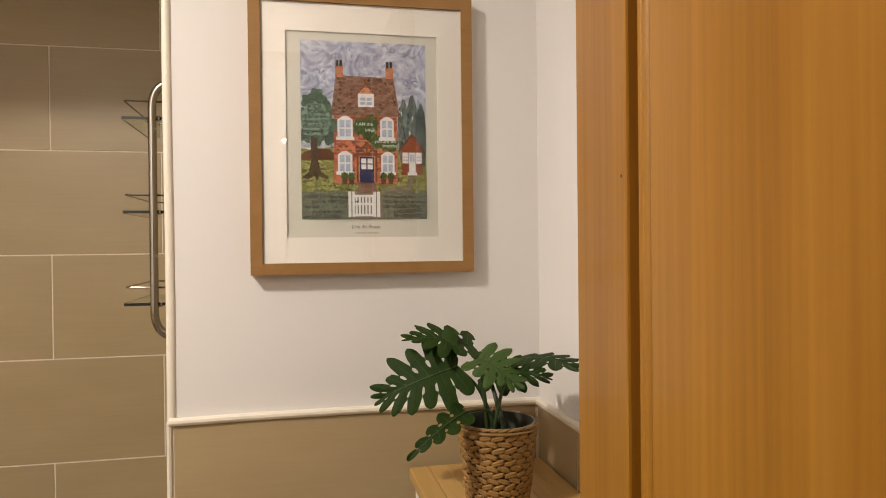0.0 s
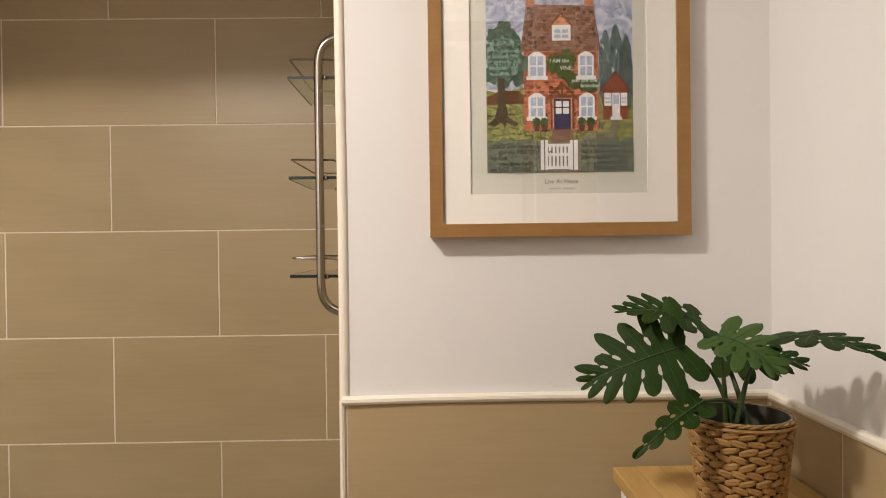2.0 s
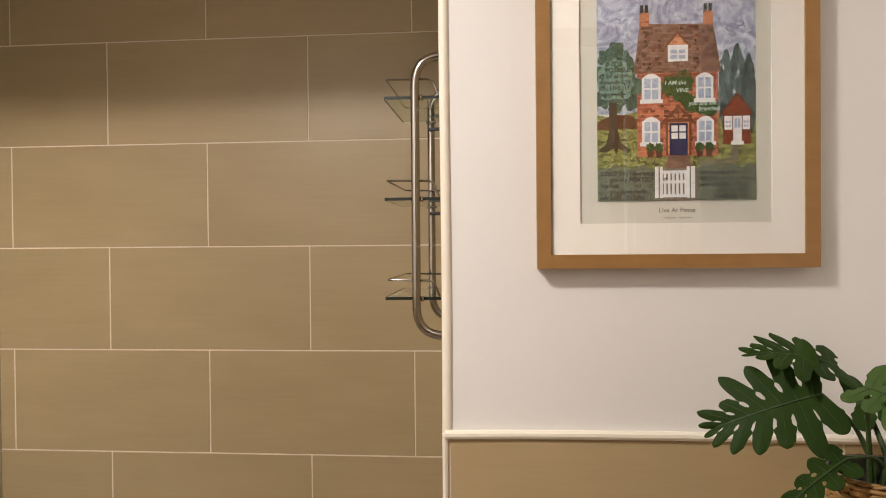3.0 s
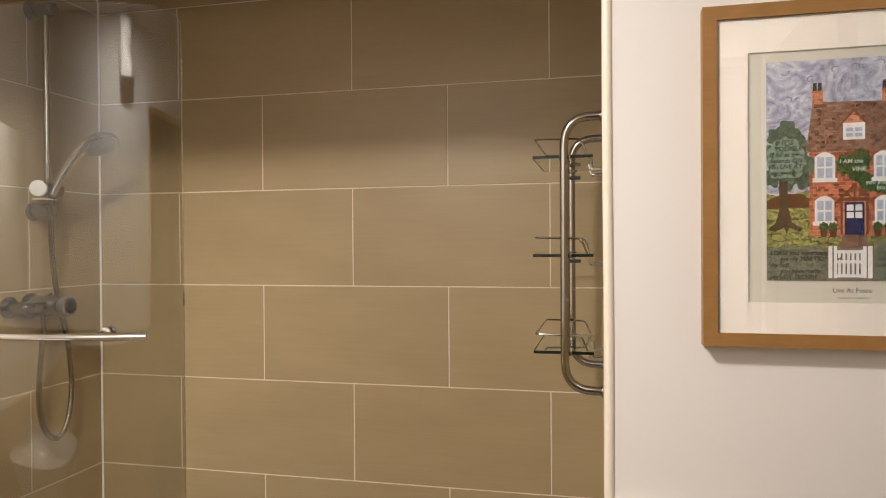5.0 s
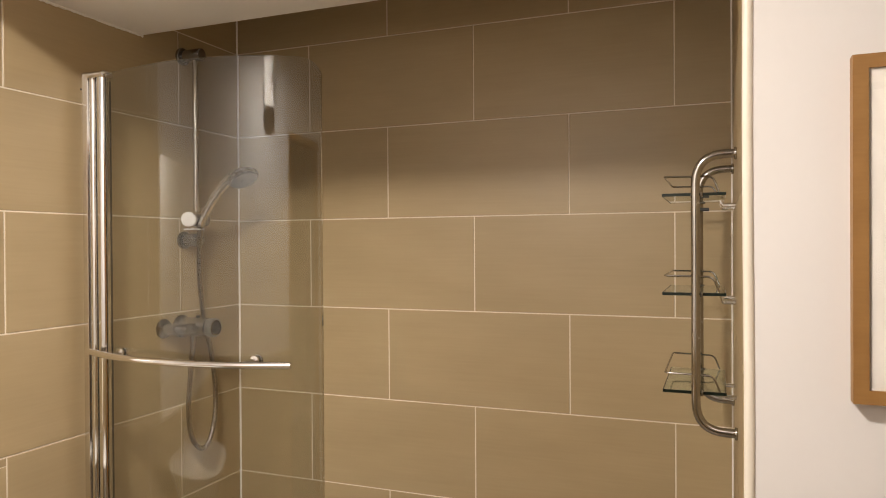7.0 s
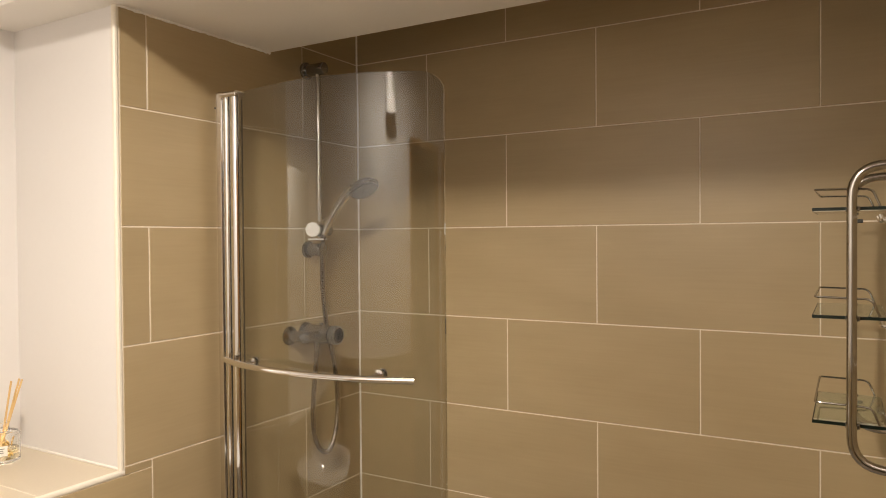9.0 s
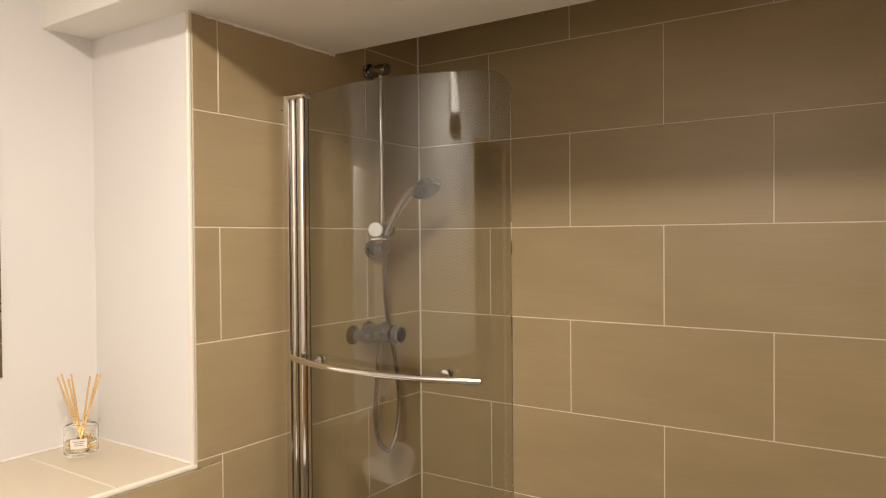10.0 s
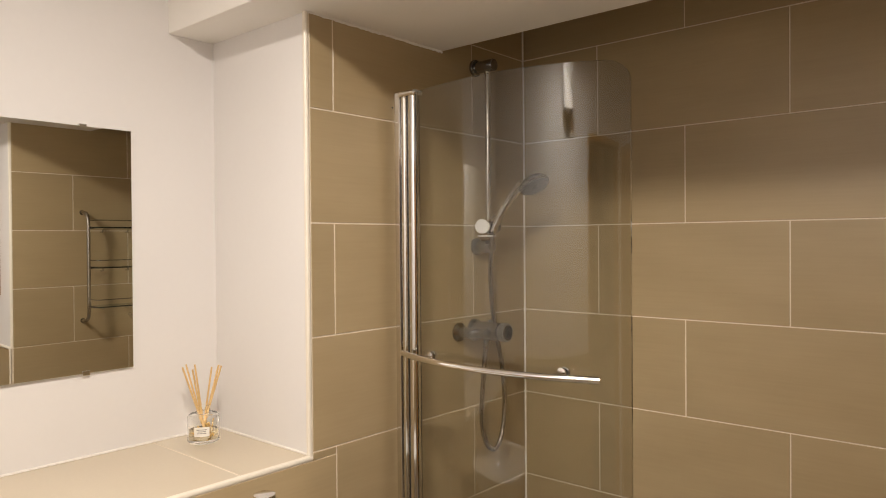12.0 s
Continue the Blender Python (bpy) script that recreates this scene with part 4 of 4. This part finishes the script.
for k in range(56):
    u, v, w = rng.uniform(0.26, 0.73), rng.choice((0.425, 0.447, 0.470, 0.560, 0.583, 0.606, 0.628, 0.690, 0.715)), rng.uniform(0.018, 0.034)
    art("painted_brick", rect(u, v, min(u + w, 0.763), v + 0.011), rng.choice((TERRA, PORCH, CHIMNEY)), 5)
for k in range(46):
    u, v = rng.uniform(0.01, 0.96), rng.uniform(0.70, 0.83)
    if not 0.25 < u < 0.76 or v > 0.80:
        d = rng.uniform(0.006, 0.016)
        art("painted_grass_stroke", [(u, v), (u + 0.006, v - d), (u + 0.011, v - d), (u + 0.007, v + 0.003)], rng.choice((IVY, BARK, HEDGE)), 4)
for k in range(40):
    a, rad = rng.uniform(0, 6.28), rng.uniform(0.05, 0.11)
    u, v = 0.13 + rad * math.cos(a), 0.45 + 0.95 * rad * math.sin(a)
    art("painted_leaf_stroke", blob(max(0.012, u), v, rng.uniform(0.006, 0.012), 0.005, 9, 0.2, k), rng.choice((IVY, FOLIAGE, INKDARK)), 7)
for k in range(24):
    u, v = rng.choice((0.812, 0.885, 0.952)) + rng.uniform(-0.03, 0.03), rng.uniform(0.36, 0.58)
    art("painted_cypress_stroke", blob(u, v, 0.004, rng.uniform(0.008, 0.016), 9, 0.2, 200 + k), rng.choice((INKPALE, IVY, INKDARK)), 4)
for k in range(26):
    u, v = rng.uniform(0.05, 0.95), rng.uniform(0.02, 0.27)
    if not 0.24 < u < 0.76 or v < 0.09:
        arc = [(u + 0.026 * math.cos(q), v + 0.015 * math.sin(q)) for q in np.linspace(k, k + 3.2, 9)]
        art("painted_cloud_stroke", arc + [(u + 0.020 * math.cos(q), v + 0.011 * math.sin(q)) for q in np.linspace(k + 3.2, k, 9)], CLOUD_STROKE, 2)


def lettering(words, u, v, size, material, level, align="LEFT", slant=0.0, bold=0.0):
    cu = bpy.data.curves.new("lettering", "FONT")
    cu.body, cu.size, cu.align_x, cu.shear, cu.offset = words, size, align, slant, bold
    cu.materials.append(material)
    ob = new("lettering", cu)
    x, z = art_at(u, v)
    ob.parent = picture
    ob.matrix_parent_inverse = where(picture).inverted()
    ob.matrix_basis = pose(x, PY - 0.00012 * level, z, 90, 0, 0)
    return ob


for k, words in enumerate(("IF IT IS", "POSSIBLE", "as far as it", "depends ON", "you LIVE AT", "peace with", "everyone")):
    lettering(words, 0.012 + (0.04 if k in (0, 1, 6) else 0), 0.378 + 0.0275 * k, 0.0092, INKDARK, 8, "LEFT", 0.1, 0.00022)
for k, words in enumerate(("LORD you have assigned", "me my PORTION and", "my cup", "you have made", "my LOT SECURE")):
    lettering(words, 0.02 + (0.06 if k in (1, 3) else 0), 0.880 + 0.0275 * k, 0.0094, INKDARK, 9, "LEFT", 0.1, 0.00026)
for k, words in enumerate(("the boundary lines have", "fallen for me in pleasant", "places; SURELY I have", "a DELIGHTFUL", "INHERITANCE")):
    lettering(words, 0.645 + (0.08 if k > 2 else 0), 0.878 + 0.0275 * k, 0.0084, INKDARK, 9, "LEFT", 0.1, 0.00024)
for k, words in enumerate(("I AM the", "VINE", "you are the", "branches")):
    lettering(words, (0.43, 0.50, 0.58, 0.64)[k], (0.47, 0.505, 0.565, 0.59)[k], 0.0090, INKPALE, 10, "LEFT", 0.1, 0.00012)
lettering("UNLESS THE LORD", 0.40, 0.435, 0.0085, PORCH, 9, "LEFT", 0.0, 0.0002)
lettering("Live At Peace", 0.505, 1.050, 0.0100, CAPTION, 1, "CENTER", 0.0, 0.00010)
art("caption_bar", rect(0.42, 1.071, 0.50, 1.079), CAPTION_PALE, 1)
art("caption_bar", rect(0.515, 1.071, 0.60, 1.079), CAPTION_PALE, 1)

# ---- things: side table and plant ----
table = thing("side_table", (2.24, -1.09, 0), "slim white side table with a bamboo top", "side table")
TXA, TXB, TYA, TYB = 2.106, 2.371, -1.300, -0.876
for k in range(7):
    w = (TXB - TXA) / 7
    part("top_board", boxed((TXA + w * k + 0.00015, TYA, 0.766), (TXA + w * (k + 1) - 0.00015, TYB, 0.788), 0.0005 if 0 < k < 6 else 0.002, 2), BAMBOO, table, "honey bamboo board")
for x in (TXA + 0.010, TXB - 0.034):
    for y in (TYA + 0.012, TYB - 0.036):
        part("leg", boxed((x, y, 0.0), (x + 0.024, y + 0.024, 0.766), 0.002), WHITEWOOD, table)
for y in (TYA + 0.018, TYB - 0.030):
    part("apron", boxed((TXA + 0.034, y, 0.72), (TXB - 0.034, y + 0.014, 0.766), 0.002), WHITEWOOD, table)
for x in (TXA + 0.015, TXB - 0.029):
    part("apron", boxed((x, TYA + 0.036, 0.72), (x + 0.014, TYB - 0.036, 0.766), 0.002), WHITEWOOD, table)

PC = Vector((2.222, -1.088, 0.788))
PH = 0.137
basket = thing("basket_pot", tuple(PC), "round woven wicker basket on the bamboo table", "plant pot")


def basket_r(z):
    return 0.0530 + 0.0155 * z / PH


bm = lathe(bmesh.new(), [(0.0, 0.0), (basket_r(0) - 0.004, 0.0), (basket_r(PH) - 0.0045, PH), (basket_r(PH) - 0.0075, PH), (basket_r(PH) - 0.0075, PH - 0.030), (0.0, PH - 0.030)], PC, 40)
part("liner", bm, LINER, basket, "grey plastic liner")
# near-black sheet behind the weave: gap shade given as colour
bm = lathe(bmesh.new(), [(basket_r(0.002) - 0.0036, 0.001), (basket_r(PH) - 0.0040, PH - 0.004)], PC, 40)
bmesh.ops.delete(bm, geom=[f for f in bm.faces if len(f.verts) > 4], context="FACES_ONLY")
part("core", bm, GAP_SHADE, basket, "dark sheet as shade between the strands")
bm = bmesh.new()
ROWS, AROUND = 12, 19
rng = random.Random(3)
for i in range(ROWS):
    z0 = 0.006 + (PH - 0.016) * (i + 0.5) / ROWS
    for k in range(AROUND):
        a0 = 2 * math.pi * (k + 0.5 * (i % 2)) / AROUND + rng.uniform(-0.03, 0.03)
        half, tilt = 2 * math.pi / AROUND * 0.57, (0.0026 if i % 2 else -0.0026) + rng.uniform(-0.0014, 0.0014)
        hh = 0.0049 + rng.uniform(-0.0006, 0.0006)
        out = rng.uniform(0.0030, 0.0042)
        grid = []
        for t in np.linspace(-1, 1, 7):
            line = []
            for q in np.linspace(-1, 1, 9):
                hw = hh * (1 - 0.45 * abs(t) ** 2)
                z = z0 + tilt * t + q * hw
                r = basket_r(z) - 0.0036 + out * (1 - 0.9 * abs(t) ** 5) * (1 - 0.6 * q ** 4) - 0.00022 * math.cos(q * 6.3 + 0.8 * t) * (1 - t * t)
                line.append(bm.verts.new(PC + Vector((r * math.cos(a0 + half * t), r * math.sin(a0 + half * t), z))))
            grid.append(line)
        for a, b in zip(grid, grid[1:]):
            for j in range(8):
                bm.faces.new((a[j], b[j], b[j + 1], a[j + 1]))
tagged(part("weave", bm, WICKER, basket, "plaited strands", 0), kind="stuff")
bm = bmesh.new()
for s in range(2):
    path = []
    for k in range(121):
        a = 2 * math.pi * k / 120
        ph = 15 * a + math.pi * s
        r = basket_r(PH) - 0.003 + 0.0012 * math.cos(ph)
        path.append(PC + Vector((r * math.cos(a), r * math.sin(a), PH - 0.002 + 0.0014 * math.sin(ph))))
    tube(bm, path, 0.0019, 7)
part("rim", bm, WICKER, basket, "twisted wicker rim")
part("rim", tube(bmesh.new(), [PC + Vector(((basket_r(PH - 0.008) - 0.001) * math.cos(a), (basket_r(PH - 0.008) - 0.001) * math.sin(a), PH - 0.008)) for a in np.linspace(0, 2 * math.pi, 61)], 0.0026, 7), WICKER, basket)
bm = lathe(bmesh.new(), [(0.0, PH - 0.024), (0.030, PH - 0.026), (basket_r(PH) - 0.008, PH - 0.029)], PC, 30)
for v in bm.verts:
    v.co.z += rng.uniform(-0.002, 0.002)
part("soil", bm, SOIL, basket, "dark potting soil")

plant = thing("monstera_plant", (PC.x, PC.y, PC.z + PH - 0.026), "split-leaf philodendron with dark green lobed leaves", "potted plant")


def leaf(base, tip, normal, width, material, lobes=7, droop=0.12, fold=0.12, seed=0, back=118):
    r = random.Random(seed)
    base, tip, normal = Vector(base), Vector(tip), Vector(normal)
    u = (tip - base)
    length = u.length
    u.normalize()
    n = (normal - u * normal.dot(u)).normalized()
    v = n.cross(u)

    def rib(s):
        return base + u * length * s + n * (droop * length * (s * (1 - s) * 2.0))

    def spread(s):
        return width / 2 * (1 - s) ** 0.33 * min(1.0, 0.84 + 1.0 * s) * (1.08 if s < 0.6 else 1.0)

    rows = ((0, 1), (0.20, 1), (0.26, 0.92), (0.38, 0.90), (0.44, 1), (0.50, 0.98), (0.57, 0.86), (0.68, 0.77), (0.79, 0.66), (0.885, 0.50), (0.95, 0.30), (0.985, 0.14), (1.0, 0.03))
    bm = bmesh.new()
    for side in (-1, 1):
        for i in range(lobes):
            s0, s1 = i / lobes, (i + 1) / lobes
            c = (s0 + s1) / 2
            stretch = 1 + r.uniform(-0.26, 0.12)
            wave = r.uniform(-0.03, 0.05)
            slot = r.uniform(0.04, 0.15) * (r.random() < 0.7)
            cleft = r.uniform(-0.06, 0.08)
            grid = []
            for w, h in rows:
                if 0.23 < w < 0.40:
                    h = h - slot * 1.6
                if w > 0.56:
                    h = h - cleft * (1 - w) * 2
                line = []
                for q in (-1, -0.5, 0, 0.5, 1):
                    s = c + (s1 - s0) / 2 * h * q
                    th = radians(back + (14 - back) * s ** 0.8)
                    reach = spread(s) * w * (1 + (stretch - 1) * max(0, w - 0.4) / 0.6)
                    p = rib(s) + (u * math.cos(th) + v * side * math.sin(th)) * reach
                    p += n * (fold * reach - 2.2 * (reach ** 2) / width * fold * 1.5 + wave * width * max(0, w - 0.5) ** 2 - 0.0014 * w * (q * q))
                    line.append(bm.verts.new(p))
                grid.append(line)
            for a, b in zip(grid, grid[1:]):
                for j in range(4):
                    bm.faces.new((a[j], a[j + 1], b[j + 1], b[j]))
    bmesh.ops.remove_doubles(bm, verts=bm.verts[:], dist=0.0004)
    ob = part("leaf", bm, material, plant, "glossy split leaf", 0)
    for f in ob.data.polygons:
        f.use_smooth = True
    so = ob.modifiers.new("thickness", "SOLIDIFY")
    so.thickness, so.offset = 0.0007, 0.0
    sp = ob.modifiers.new("crease", "EDGE_SPLIT")
    sp.split_angle = radians(45)
    ribs = tube(bmesh.new(), [rib(s) + n * 0.0008 for s in np.linspace(0, 0.97, 12)], lambda t: 0.0015 * (1 - 0.75 * t), 6)
    for side in (-1, 1):
        for i in range(lobes - 1):
            s = (i + 0.5) / lobes
            th = radians(back + (14 - back) * s ** 0.8)
            line = []
            for w in (0.0, 0.25, 0.5, 0.7):
                reach = spread(s) * w
                line.append(rib(s) + (u * math.cos(th) + v * side * math.sin(th)) * reach + n * (fold * reach - 2.2 * reach ** 2 / width * fold * 1.5 + 0.0006))
            tube(ribs, line, lambda t: 0.0005 * (1 - 0.6 * t), 4)
    part("leaf_rib", ribs, VEIN, ob, "paler leaf veins")
    return ob


LEAVES = (
    # base, tip, facing, width, material, lobes
    ((2.200, -1.012, 1.038), (2.084, -1.025, 1.056), (0.10, -0.42, 0.88), 0.122, LEAF, 6, 0.14, 0.06, 1),
    ((2.164, -1.050, 1.010), (2.034, -1.030, 0.958), (-0.18, -0.86, 0.48), 0.146, LEAF, 7, 0.12, 0.08, 2),
    ((2.184, -1.115, 1.032), (2.232, -1.172, 0.994), (0.06, -0.76, 0.64), 0.096, LEAF_LIGHT, 6, 0.26, 0.05, 3),
    ((2.250, -1.105, 1.024), (2.322, -1.232, 1.018), (0.02, -0.26, 0.96), 0.108, LEAF, 6, 0.20, 0.06, 4),
    ((2.214, -1.035, 0.994), (2.322, -1.055, 0.984), (0.05, -0.50, 0.86), 0.112, LEAF, 6, 0.16, 0.05, 5),
    ((2.160, -1.125, 0.950), (2.060, -1.165, 0.892), (0.50, -0.30, 0.80), 0.048, LEAF, 5, 0.22, -0.16, 6),
)
for k, (base, tip, facing, width, material, lobes, droop, fold, seed) in enumerate(LEAVES):
    leaf(base, tip, facing, width, material, lobes, droop, fold, seed)
    root = PC + Vector((0.016 * math.cos(k * 1.3), 0.014 * math.sin(k * 1.3), PH - 0.028))
    b = Vector(base)
    mid = root.lerp(b, 0.55) + Vector((0, 0, 0.022)) - (b - root).normalized() * 0.004
    part("stem", tube(bmesh.new(), smooth_path([root, root.lerp(mid, 0.5) + Vector((0, 0, 0.006)), mid, b], 6), lambda t: 0.0044 - 0.0026 * t, 8), STEM, plant)

# ---- wall and floor tiles ----
GAP, THICK = 0.0036, 0.008
TILE_MESHES = {}


def tile_mesh(w, h, material):
    key = (round(w, 4), round(h, 4), material.name)
    if key not in TILE_MESHES:
        bm = boxed((-w / 2, 0, -h / 2), (w / 2, THICK, h / 2))
        edges = [e for e in bm.edges if all(v.co.y < 1e-6 for v in e.verts)]
        bmesh.ops.bevel(bm, geom=edges, offset=0.0011, segments=1, affect="EDGES")
        TILE_MESHES[key] = finish("tile", bm, material, 0)
    return TILE_MESHES[key]


def lay(parent, place, turn, u0, u1, z0, z1, material=None, pitch=0.0):
    """One tile that covers u0..u1 and z0..z1 of a wall; place(u) is its x and y on the wall's face."""
    a, b, c, d = u0 + GAP / 2, u1 - GAP / 2, z0 + GAP / 2, z1 - GAP / 2
    if b - a < 0.006 or d - c < 0.006:
        return
    ob = new("tile", tile_mesh(b - a, d - c, material or TILE))
    ob.parent = parent
    ob.matrix_basis = pose(*place((a + b) / 2), (c + d) / 2, 0, 0, turn)


def tiled_wall(parent, place, turn, start, stop, low, high, joints, shift=0):
    """Courses of half-bonded tiles; joints(course) gives the upright joints between start and stop."""
    edges = [H2 + P * k for k in range(-6, 5)]
    for k in range(len(edges) - 1):
        z0, z1 = max(low, edges[k]), min(high, edges[k + 1])
        if z1 - z0 < 0.01:
            continue
        cuts = [start] + [j for j in sorted(joints(k + shift)) if start + 0.004 < j < stop - 0.004] + [stop]
        for a, b in zip(cuts, cuts[1:]):
            lay(parent, place, turn, a, b, z0, z1)


def half_bond(odd, even):
    return lambda k: odd if k % 2 else even


# course k runs from H2 + P (k - 6); odd courses end at h2
tiled_wall(bpy.data.objects["wall_back"], lambda u: (u, 0.0), 0, 0.0015, END - 0.001, 0.0, CEIL, half_bond([P, 3 * P, 5 * P], [2 * P, 4 * P]))
CORNER = -3 * P + 0.008
end_joints = half_bond([CORNER, -P + 0.004], [-2 * P + 0.006])
tiled_wall(shower_end, lambda u: (0.0, u), 90, SIDE + 0.006, -0.0015, DADO, CEIL, end_joints)
tiled_wall(shower_end, lambda u: (0.0, u), 90, CORNER, -0.0015, DADO - P, DADO, end_joints)
tiled_wall(shower_end, lambda u: (0.0, u), 90, SIDE + 0.004, -0.0015, 0.0, DADO - P, end_joints)
lay(shower_end, lambda u: (0.0, u), 90, SIDE + 0.006, CORNER, 0.8745, DADO)
tiled_wall(boxing, lambda u: (0.0, u), 90, DOORWALL, CORNER, DADO - P, 0.876, half_bond([-1.501, -2.103], [-1.2, -1.802]))
tiled_wall(boxing, lambda u: (0.0, u), 90, DOORWALL, SIDE + 0.004, 0.0, DADO - P, half_bond([-1.501, -2.103], [-1.2, -1.802]))
tiled_wall(bath_end, lambda u: (END, u), -90, NIB + 0.004, -0.0015, 0.0, CEIL, half_bond([-0.245], [-0.545]))
structure("wall_nib_bed", boxed((END + 0.006, NIB - 0.0066, -0.01), (RIGHT, NIB + 0.004, DADO - 0.001)), GROUT, "cream grout bed of the dado tiles", "wall")
structure("wall_right_bed", boxed((RIGHT - 0.0066, DOORWALL, -0.01), (RIGHT + 0.004, NIB - 0.001, DADO - 0.001)), GROUT, "cream grout bed of the dado tiles", "wall")
tiled_wall(nib, lambda u: (u, NIB - 0.008), 0, END + 0.012, RIGHT - 0.010, 0.0, DADO - 0.003, half_bond([2.280], [1.98]))
tiled_wall(right_wall, lambda u: (RIGHT - 0.008, u), -90, DOORWALL, NIB - 0.010, 0.0, DADO - 0.003, half_bond([-1.061, -1.66, -2.26], [-1.36, -1.96]))
door_wall = structure("wall_door_bed", boxed((-0.01, DOORWALL - 0.004, -0.01), (D0 - 0.002, DOORWALL + 0.0066, DADO - 0.001)), GROUT, "cream grout bed of the dado tiles", "wall")
tiled_wall(door_wall, lambda u: (u, DOORWALL + 0.008), 180, 0.002, D0 - 0.004, 0.0, DADO - 0.003, half_bond([0.6, 1.2], [0.3, 0.9]))
structure("trim_dado_door", tube(bmesh.new(), [(-0.005, DOORWALL + 0.007, DADO), (D0 - 0.004, DOORWALL + 0.007, DADO)], 0.0076, 10), TRIM, "cream rounded trim on the dado tiles", "trim")
structure("ledge_bed", boxed((NICHE - 0.02, DOORWALL - 0.01, 0.874), (-0.006, SIDE + 0.01, 0.8878)), GROUT, "grout bed of the tiled ledge", "ledge")
ledge = bpy.data.objects["ledge_bed"]
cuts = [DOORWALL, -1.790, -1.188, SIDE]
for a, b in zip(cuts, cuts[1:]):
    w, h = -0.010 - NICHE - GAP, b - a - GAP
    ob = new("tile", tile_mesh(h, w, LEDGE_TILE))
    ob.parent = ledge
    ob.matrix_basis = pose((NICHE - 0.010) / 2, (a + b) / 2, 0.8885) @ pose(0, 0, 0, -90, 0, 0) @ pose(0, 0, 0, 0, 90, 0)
floor = bpy.data.objects["floor"]
for i in range(6):
    for j in range(10):
        x0, y0 = 0.0 + 0.42 * i, -2.48 + 0.26 * j
        x1, y1 = min(x0 + 0.417, RIGHT), min(y0 + 0.257, 0.0)
        if y1 - y0 < 0.03 or x1 - x0 < 0.03:
            continue
        ob = new("tile", tile_mesh(x1 - x0, y1 - y0, FLOOR_TILE))
        ob.parent = floor
        ob.matrix_basis = pose((x0 + x1) / 2, (y0 + y1) / 2, -0.002) @ pose(0, 0, 0, -90, 0, 0)
